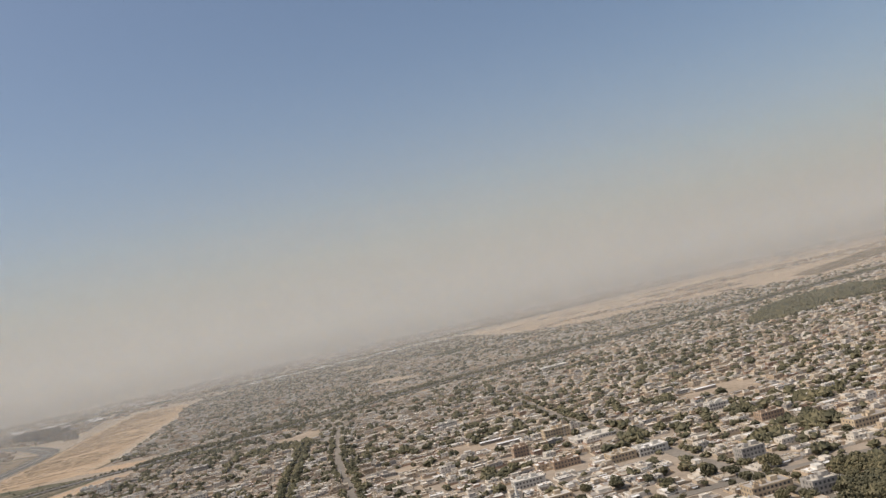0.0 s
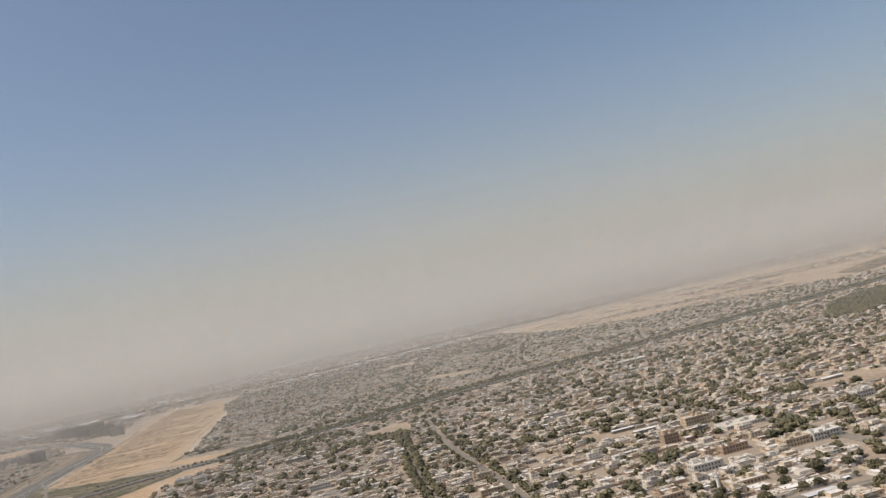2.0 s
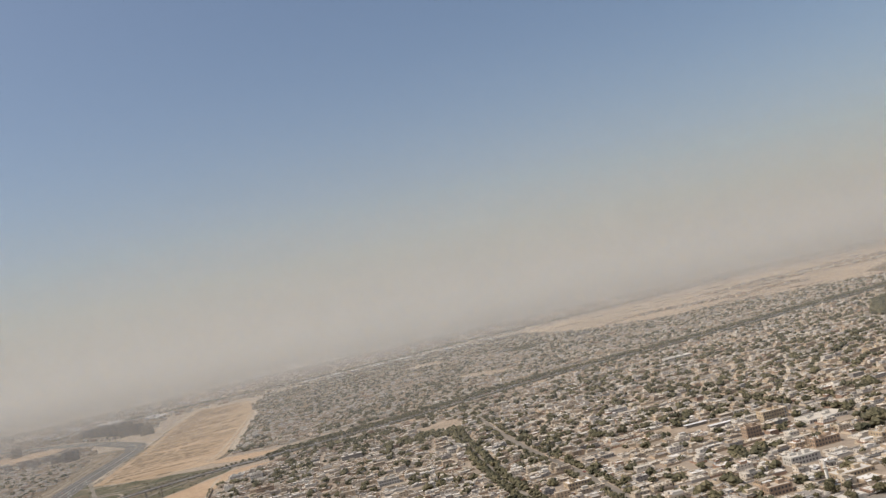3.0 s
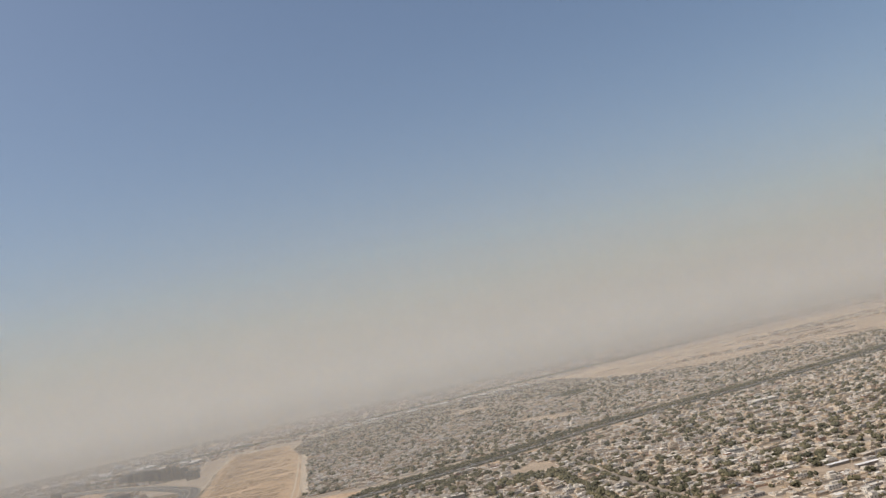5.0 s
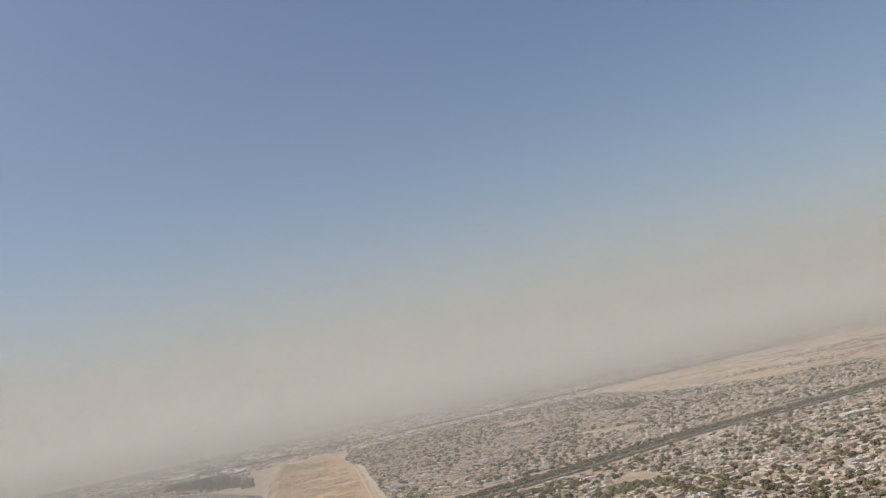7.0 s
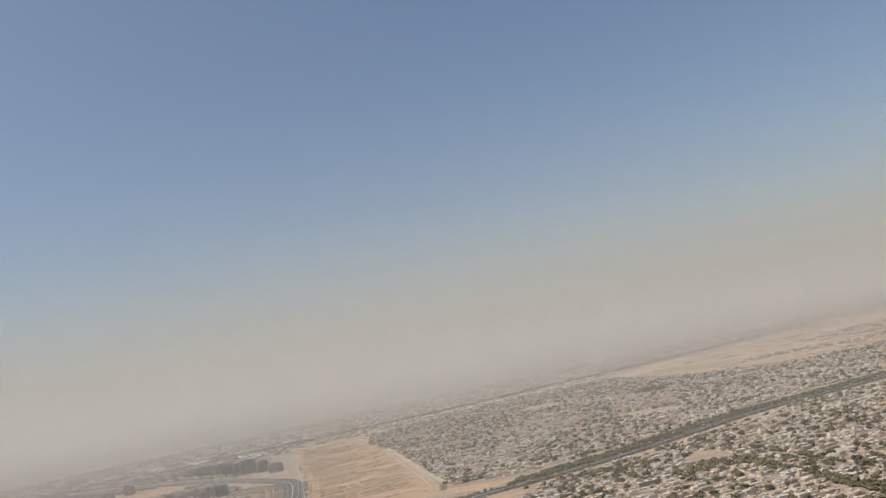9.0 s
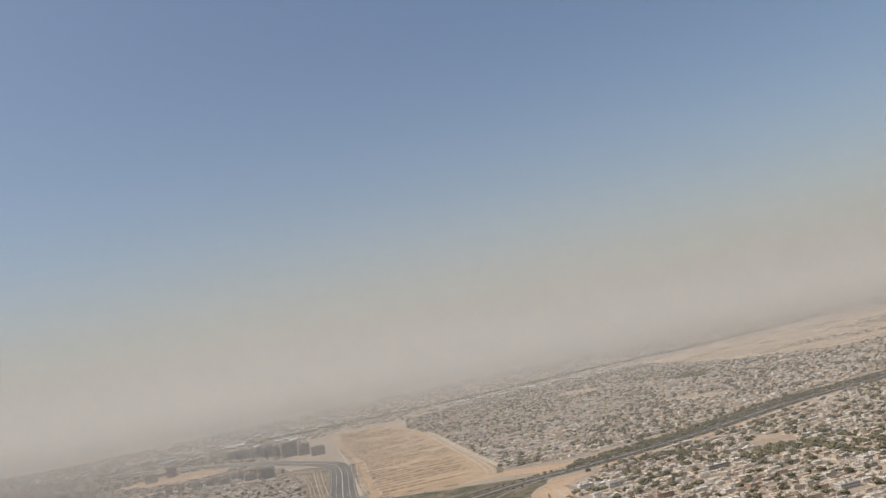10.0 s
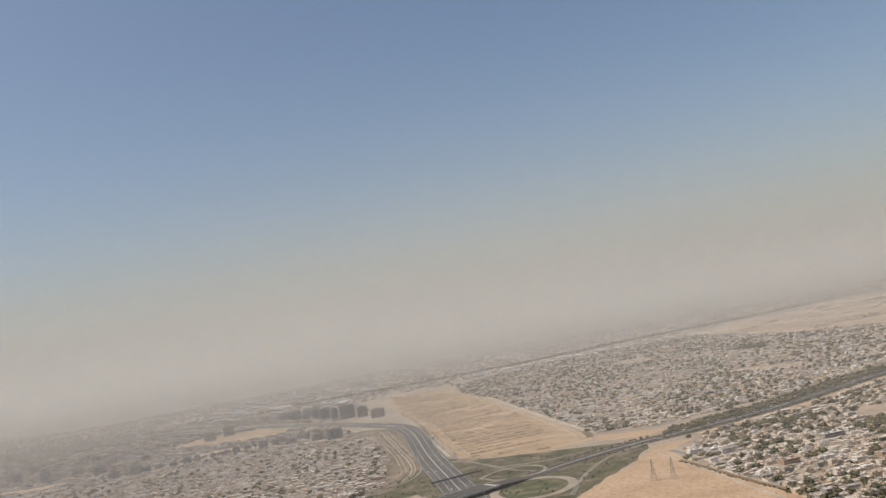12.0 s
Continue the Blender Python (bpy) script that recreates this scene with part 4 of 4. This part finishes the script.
# far trees: crowns of clumps joined into one mesh
OCT = ((0, 2, 4), (2, 1, 4), (1, 3, 4), (3, 0, 4), (2, 0, 5), (1, 2, 5), (3, 1, 5), (0, 3, 5))
V, F = [], []
for x, y, s in far_trees:
    n = 16 if y < 900 else 9
    for _ in range(n):
        d = rng.normal(size=3)
        d /= np.linalg.norm(d)
        px, py, pz = x + d[0] * s * 0.72, y + d[1] * s * 0.72, s * 0.62 + d[2] * s * 0.38
        k = s * rng.uniform(0.32, 0.6)
        b = len(V)
        for ax in range(3):
            for sg in (1, -1):
                q = rng.normal(size=3) * 0.25 * k
                q[ax] += sg * k
                V.append((px + q[0], py + q[1], max(0.02, pz + q[2] * 0.8)))
        F.extend(tuple(b + j for j in f) for f in OCT)
    b = len(V)
    t = 0.07 * s
    V.extend(((x - t, y - t, 0), (x + t, y - t, 0), (x, y + t, 0), (x, y, s * 0.8)))
    F.extend(((b, b + 1, b + 3), (b + 1, b + 2, b + 3), (b + 2, b, b + 3)))
me = bpy.data.meshes.new("town_trees")
me.from_pydata(V, [], F)
me.materials.append(M_LEAF)
tagged(new("town_trees", me), "dusty dark green trees among houses and along roads", "trees", kind="stuff")


# ---- larger buildings ----
def paint(name, col):
    return tinted(name, [(0.0, col), (0.5, tuple(c * 0.9 for c in col)), (0.8, tuple(min(0.82, c * 1.08) for c in col))], "object")


PAINTS = {"white": paint("white_plaster", (0.66, 0.63, 0.58)), "grey": paint("grey_render", (0.39, 0.365, 0.335)), "tan": paint("tan_plaster", (0.56, 0.45, 0.32)),
          "brown": paint("red_brown_plaster", (0.43, 0.32, 0.235))}
WORDS = {"white": "white plastered", "grey": "grey rendered", "tan": "sand-coloured", "brown": "red-brown"}


def big_building(x, y, w, d, storeys, col, storey=1.7):
    b = new("building")
    h = storeys * storey + 0.4
    bm = bmesh.new()
    tray(bm, -w / 2, -d / 2, w / 2, d / 2, 0, h, 0.22, h - 0.4, 0, 0)
    part("wall", bm, PAINTS[col], b)
    bm = bmesh.new()
    box(bm, -w / 2 + 0.23, -d / 2 + 0.23, h - 0.39, w / 2 - 0.23, d / 2 - 0.23, h - 0.34)
    part("roof", bm, M_ROOF, b, "dusty flat roof")
    bm = bmesh.new()
    tray(bm, w * 0.1, -d * 0.1, w * 0.1 + 2.6, -d * 0.1 + 2.4, h - 0.36, h + 1.2, 0.12, h + 1.05)
    part("stair_room", bm, [PAINTS[col], M_ROOF], b)
    r = np.random.default_rng(int(x * 7 + y * 13) % 100000)
    for k in range(3):
        rx, ry, rw, rd = r.uniform(-w / 2 + 0.4, w * 0.1 - 2.2), r.uniform(-d / 2 + 0.4, d / 2 - 2.4), r.uniform(1.2, 2.2), r.uniform(1.0, 1.9)
        bm = bmesh.new()
        tray(bm, rx, ry, rx + rw, ry + rd, h - 0.36, h + r.uniform(0.3, 0.9) + 0.05 * k, 0.1, h + 0.2)
        part("roof_room", bm, [PAINTS[col], M_ROOF], b)
    for k in range(2):
        bm = bmesh.new()
        bmesh.ops.create_cone(bm, cap_ends=True, segments=10, radius1=0.4, radius2=0.36, depth=0.8, matrix=Matrix.Translation((-w * 0.3 + 1.2 * k, d * 0.2, h + 0.05)))
        tank = part("water_tank", bm, M_TANK, b)
        bm = bmesh.new()
        bmesh.ops.create_cone(bm, cap_ends=True, segments=10, radius1=0.3, radius2=0.22, depth=0.12, matrix=Matrix.Translation((-w * 0.3 + 1.2 * k, d * 0.2, h + 0.5)))
        part("lid", bm, M_TANK, tank)
    for fl in range(storeys):
        bm = bmesh.new()
        z = fl * storey + storey
        tray(bm, -w / 2 - 0.08, -d / 2 - 0.08, w / 2 + 0.08, d / 2 + 0.08, z, z + 0.14, 0.079, z + 0.01)
        part("floor_band", bm, PAINTS[col], b)
        for wx in np.arange(-w / 2 + 0.7, w / 2 - 1.0, 1.55):
            bm = bmesh.new()
            box(bm, wx, -d / 2 - 0.03, z - storey + 0.55, wx + 0.75, -d / 2 + 0.1, z - 0.3)
            part("window", bm, M_WINDOW, b)
        for wy in np.arange(-d / 2 + 0.9, d / 2 - 1.0, 1.9):
            bm = bmesh.new()
            box(bm, -w / 2 - 0.03, wy, z - storey + 0.55, -w / 2 + 0.1, wy + 0.75, z - 0.3)
            part("window", bm, M_WINDOW, b)
    b.matrix_basis = pose(x, y, 0, 0, 0, 12)
    size = {1: "single-storey", 2: "two-storey", 3: "three-storey"}[storeys]
    return tagged(b, "%s %s building with rows of dark windows" % (size, WORDS[col]), "building", "larger buildings")


for q in LANDMARKS:
    big_building(*q)


def long_shed(x, y, w, d, h=1.8, turn=12.0, group="yard sheds", label="long low shed with a pale sheet metal roof"):
    b = new("long_shed")
    bm = bmesh.new()
    box(bm, -w / 2, -d / 2, 0, w / 2, d / 2, h)
    part("wall", bm, M_TOWER, b)
    bm = bmesh.new()
    v = [bm.verts.new(p) for p in ((-w / 2 - 0.3, -d / 2 - 0.3, h), (w / 2 + 0.3, -d / 2 - 0.3, h), (w / 2 + 0.3, 0, h + d * 0.1), (-w / 2 - 0.3, 0, h + d * 0.1), (w / 2 + 0.3, d / 2 + 0.3, h), (-w / 2 - 0.3, d / 2 + 0.3, h))]
    for f in ((0, 1, 2, 3), (3, 2, 4, 5), (0, 3, 5), (1, 4, 2)):
        bm.faces.new([v[i] for i in f])
    part("roof", bm, M_SHED, b)
    b.matrix_basis = pose(x, y, 0, 0, 0, turn)
    return tagged(b, label, "shed", group)


for q in SHEDS:
    long_shed(*q)
rng = np.random.default_rng(21)
for k in range(22):
    t = k / 21
    x, y = -560 + 430 * t + rng.uniform(-25, 25), 1960 + 95 * t + rng.uniform(-48, 48)
    long_shed(x, y, rng.uniform(8, 26), rng.uniform(6, 12), rng.uniform(2, 3.5), 13 + rng.normal(0, 3), "far depot sheds", "far depot shed with a bright white metal roof")
for k in range(64):
    x, y = rng.uniform(-1240, -810), rng.uniform(1760, 2380)
    long_shed(x, y, rng.uniform(9, 30), rng.uniform(7, 15), rng.uniform(3, 5), rng.choice([12, 100]) + rng.normal(0, 4), "works sheds", "works shed with a pale metal roof beyond the towers")


# apartment towers
def apartment_block(x, y, w, d, h, turn, label, group):
    b = new("apartment_block")
    bm = bmesh.new()
    tray(bm, -w / 2, -d / 2, w / 2, d / 2, 0, h, 0.5, h - 0.8, 0, 0)
    part("wall", bm, M_TOWER, b)
    bm = bmesh.new()
    box(bm, -w / 2 + 0.52, -d / 2 + 0.52, h - 0.78, w / 2 - 0.52, d / 2 - 0.52, h - 0.7)
    part("roof", bm, M_ROOF, b)
    bm = bmesh.new()
    box(bm, -1.6, -1.4, h - 0.72, 1.6, 1.4, h + 1.6)
    part("lift_room", bm, M_TOWER, b)
    n = max(2, int(w / 4.2))
    for k in range(n):
        cx = -w / 2 + (k + 0.5) * w / n
        if k % 2 == 0:
            bm = bmesh.new()
            box(bm, cx - 0.9, -d / 2 - 0.7, 1.5, cx + 0.9, -d / 2 + 0.1, h - 1.0)
            part("balcony_stack", bm, M_TOWER, b)
        else:
            for z in np.arange(1.2, h - 1.6, 2.0):
                bm = bmesh.new()
                box(bm, cx - 0.8, -d / 2 - 0.05, z, cx + 0.8, -d / 2 + 0.1, z + 1.1)
                part("window", bm, M_WINDOW, b)
    b.matrix_basis = pose(x, y, 0, 0, 0, turn)
    return tagged(b, label, "apartment block", group)


for x, y, w, h in ((-920, 1610, 20, 17), (-893, 1590, 20, 19), (-862, 1560, 18, 21), (-838, 1528, 16, 22), (-812, 1486, 18, 24), (-790, 1462, 15, 22), (-764, 1440, 26, 27), (-735, 1425, 18, 20), (-700, 1372, 22, 17)):
    apartment_block(x, y, w, 15, h * 0.86, 20, "tall concrete apartment block with vertical balcony stacks", "tall apartment blocks")
for k in range(16):
    x, y = -1015 + 16.5 * k + rng.uniform(-5, 5), 1160 + 6.0 * k - 0.25 * max(0, k - 8) ** 2 + rng.uniform(-10, 10)
    apartment_block(x, y, rng.uniform(7, 15), 8, rng.uniform(5, 10), 25 + rng.uniform(-6, 6), "mid-rise apartment block by the sandy lots", "mid-rise apartment blocks")
for x, y, w, h in ((-730, 1175, 22, 14), (-760, 1192, 15, 9), (-800, 1205, 16, 8), (-1005, 1138, 17, 14), (-1040, 1150, 14, 8), (-1098, 1225, 18, 12), (-1150, 1260, 14, 10), (-1234, 1315, 15, 13),
                   (-1265, 1290, 12, 12), (-1190, 1240, 16, 9), (-1130, 1330, 16, 10), (-1060, 1300, 14, 9), (-1300, 1400, 18, 12), (-1010, 1450, 20, 14), (-990, 1490, 18, 16), (-1200, 1420, 16, 10)):
    apartment_block(x, y, w, 10, h, rng.uniform(8, 30), "mid-rise concrete apartment block in the dust", "mid-rise apartment blocks")

# mosque minaret
mi = new("minaret")
for z0, z1, r0, r1 in ((0, 7.0, 0.75, 0.62), (7.4, 9.4, 0.5, 0.45)):
    bm = bmesh.new()
    bmesh.ops.create_cone(bm, cap_ends=True, segments=12, radius1=r0, radius2=r1, depth=z1 - z0, matrix=Matrix.Translation((0, 0, (z0 + z1) / 2)))
    part("shaft", bm, PAINTS["white"], mi)
bm = bmesh.new()
bmesh.ops.create_cone(bm, cap_ends=True, segments=12, radius1=0.7, radius2=1.05, depth=0.5, matrix=Matrix.Translation((0, 0, 7.2)))
part("balcony", bm, PAINTS["white"], mi)
bm = bmesh.new()
bmesh.ops.create_cone(bm, cap_ends=True, segments=12, radius1=0.5, radius2=0.02, depth=1.3, matrix=Matrix.Translation((0, 0, 10.0)))
part("spire", bm, PAINTS["white"], mi)
mi.matrix_basis = pose(-3, 331, 0)
tagged(mi, "slender white minaret with a balcony beside the mosque", "minaret")


def radio_mast(x, y, h):
    b = new("radio_mast")
    for sx, sy in ((-1, -1), (1, -1), (0, 1)):
        bm = bmesh.new()
        limb(bm, (sx * 0.55, sy * 0.55, 0), (sx * 0.12, sy * 0.12, h), 0.06, 0.05, 5)
        part("leg", bm, M_METAL, b)
    for k in range(1, 9):
        z = h * k / 9
        q = 0.55 - 0.43 * k / 9
        bm = bmesh.new()
        for a, c in (((-q, -q), (q, -q)), ((q, -q), (0, q)), ((0, q), (-q, -q))):
            limb(bm, (*a, z), (*c, z), 0.035, 0.035, 4)
        part("brace", bm, M_METAL, b)
    b.matrix_basis = pose(x, y, 0)
    return tagged(b, "tall slim steel lattice radio mast among houses", "mast", "radio masts")


for x, y, h in ((182, 548, 14), (29, 464, 12), (-99, 486, 10), (330, 475, 13), (-31, 666, 12)):
    radio_mast(x, y, h)


def pylon(x, y, h, turn):
    """A lattice power pylon: four tapering legs, rings, crossed braces and three crossarms."""
    b = new("power_pylon")
    q = lambda z: 1.5 * (1 - z / h) + 0.22
    corners = ((-1, -1), (1, -1), (1, 1), (-1, 1))
    for sx, sy in corners:
        bm = bmesh.new()
        limb(bm, (sx * q(0), sy * q(0), 0), (sx * q(h), sy * q(h), h), 0.07, 0.05, 5)
        part("leg", bm, M_DARKSTEEL, b)
    levels = [h * k / 6 for k in range(7)]
    for z0, z1 in zip(levels, levels[1:]):
        bm = bmesh.new()
        for (ax, ay), (cx, cy) in zip(corners, corners[1:] + corners[:1]):
            limb(bm, (ax * q(z0), ay * q(z0), z0), (cx * q(z1), cy * q(z1), z1), 0.035, 0.035, 4)
            limb(bm, (cx * q(z0), cy * q(z0), z0), (ax * q(z1), ay * q(z1), z1), 0.035, 0.035, 4)
            limb(bm, (ax * q(z1), ay * q(z1), z1), (cx * q(z1), cy * q(z1), z1), 0.035, 0.035, 4)
        part("brace", bm, M_DARKSTEEL, b)
    for z, arm in ((h * 0.72, 2.6), (h * 0.84, 2.2), (h * 0.95, 1.7)):
        bm = bmesh.new()
        for sg in (-1, 1):
            limb(bm, (0, 0, z + 0.35), (sg * arm, 0, z), 0.06, 0.04, 4)
            limb(bm, (0, 0, z - 0.2), (sg * arm, 0, z), 0.06, 0.04, 4)
        part("crossarm", bm, M_DARKSTEEL, b)
    b.matrix_basis = pose(x, y, 0, 0, 0, turn)
    return tagged(b, "grey steel lattice power pylon on bare sand", "pylon", "power pylons")


for x, y in ((-382, 601), (-369, 598)):
    pylon(x, y, 15.0, 60)


# ---- cars ----
def build_car():
    b = new("car")
    bm = bmesh.new()
    box(bm, -1.25, -0.52, 0.16, 1.25, 0.52, 0.5)
    bmesh.ops.bevel(bm, geom=list(bm.edges), offset=0.08, segments=1, affect="EDGES")
    part("body", bm, M_CAR, b)
    bm = bmesh.new()
    lo = [bm.verts.new(p) for p in ((-0.85, -0.48, 0.49), (0.65, -0.48, 0.49), (0.65, 0.48, 0.49), (-0.85, 0.48, 0.49))]
    hi = [bm.verts.new(p) for p in ((-0.6, -0.4, 0.83), (0.3, -0.4, 0.83), (0.3, 0.4, 0.83), (-0.6, 0.4, 0.83))]
    bm.faces.new(hi)
    for i in range(4):
        j = (i + 1) % 4
        bm.faces.new((lo[i], lo[j], hi[j], hi[i]))
    part("cabin", bm, M_WINDOW, b, "dark glazed cabin")
    for wx in (-0.8, 0.8):
        for wy in (-0.5, 0.5):
            bm = bmesh.new()
            bmesh.ops.create_cone(bm, cap_ends=True, segments=10, radius1=0.2, radius2=0.2, depth=0.14, matrix=Matrix.Translation((wx, wy, 0.2)) @ Matrix.Rotation(math.pi / 2, 4, "X"))
            part("wheel", bm, M_TYRE, b)
    return tagged(b, "small dusty car with dark windows on the road", "car", "cars on the roads")


car = build_car()
first = True
for line, lanes, z, n in ((AVENUE[4:40], (-12, -5, 5, 11.5), 0.22, 64), (HIGHWAY[18:70], (-6.5, -3, 3, 6.5), 0.25, 34), (STREET_A, (-2, 2), 0.14, 9), (STREET_C, (-1.6, 1.6), 0.16, 10), (STREET_D, (-1.6, 1.6), 0.17, 8)):
    for _ in range(n):
        i = int(rng.integers(1, len(line) - 1))
        (ax, ay), (bx, by) = line[i - 1], line[i]
        L = math.hypot(bx - ax, by - ay)
        off, t = rng.choice(lanes), rng.random()
        m = pose(ax + (bx - ax) * t - (by - ay) / L * off, ay + (by - ay) * t + (bx - ax) / L * off, z, 0, 0, math.degrees(math.atan2(by - ay, bx - ax)) + (180 if off > 0 else 0))
        if first:
            car.matrix_basis, first = m, False
        else:
            copy_thing(car, m)

# ---- hills on the horizon ----
bm = bmesh.new()
prev = None
for k in range(91):
    x = 560 + 14 * k
    h = 15 * max(0.0, min(1.0, k / 14)) * (0.6 + 0.7 * noise.noise((x * 0.008, 3.1, 0.5)) + 0.3 * noise.noise((x * 0.04, 1.1, 0.2))) + 0.5
    y = 1490 + 0.95 * (x - 560)
    row = [bm.verts.new(p) for p in ((x, y - 90, -1), (x, y - 40, h * 0.45), (x, y, h), (x, y + 50, h * 0.5), (x, y + 110, -1))]
    if prev:
        for i in range(4):
            bm.faces.new((prev[i], row[i], row[i + 1], prev[i + 1]))
    prev = row
setting("hill_range", bm, M_SCRUB, "low dark rocky hills on the dusty horizon", "hills")

# low walls and banks scattered over the far sand
rng = np.random.default_rng(33)
low = Joined()
for _ in range(700):
    x, y = rng.uniform(-40, 1500), rng.uniform(1450, 2500)
    if not inside(FAR_SAND, x, y) or noise.noise((x * 0.004, y * 0.009, 8.0)) < 0.02 + 0.25 * rng.random():
        continue
    L = rng.uniform(8, 55)
    low.box(x, y, radians(14 + rng.normal(0, 5)), 0, 0, L, rng.uniform(0.8, 4.0), 0, rng.uniform(0.8, 2.2), 0, 1)
tagged(low.make("desert_walls", [M_WALLS, M_ROOFS]), "long low walls and sheds on far desert sand", "walls", kind="stuff")

# sand tracks and field edges
for i, (ln, hw, mt, z, lab) in enumerate((
        ([(-404, 870), (-440, 1030), (-512, 1360), (-560, 1520)], 3.2, M_TRACK, 0.2, "pale graded track along the sand lot"),
        ([(-392, 872), (-428, 1032), (-500, 1355)], 2.6, M_STREET, 0.17, "dusty road beside the sand lot"),
        ([(-545, 850), (-578, 1000), (-618, 1180), (-672, 1400), (-740, 1720)], 1.6, M_TRACK, 0.2, "pale track on the sand lot's edge"),
        ([(-540, 820), (-480, 800), (-430, 806), (-380, 792)], 1.2, M_TRACK, 0.19, "pale dirt track below the sand lot"),
        ([(-362, 700), (-357, 667), (-342, 602), (-329, 528), (-312, 460)], 1.3, M_TRACK, 0.17, "pale wheel track over bare sand"))):
    road("road_dirt_%d" % i, smooth_line(ln), hw, z, mt, lab)
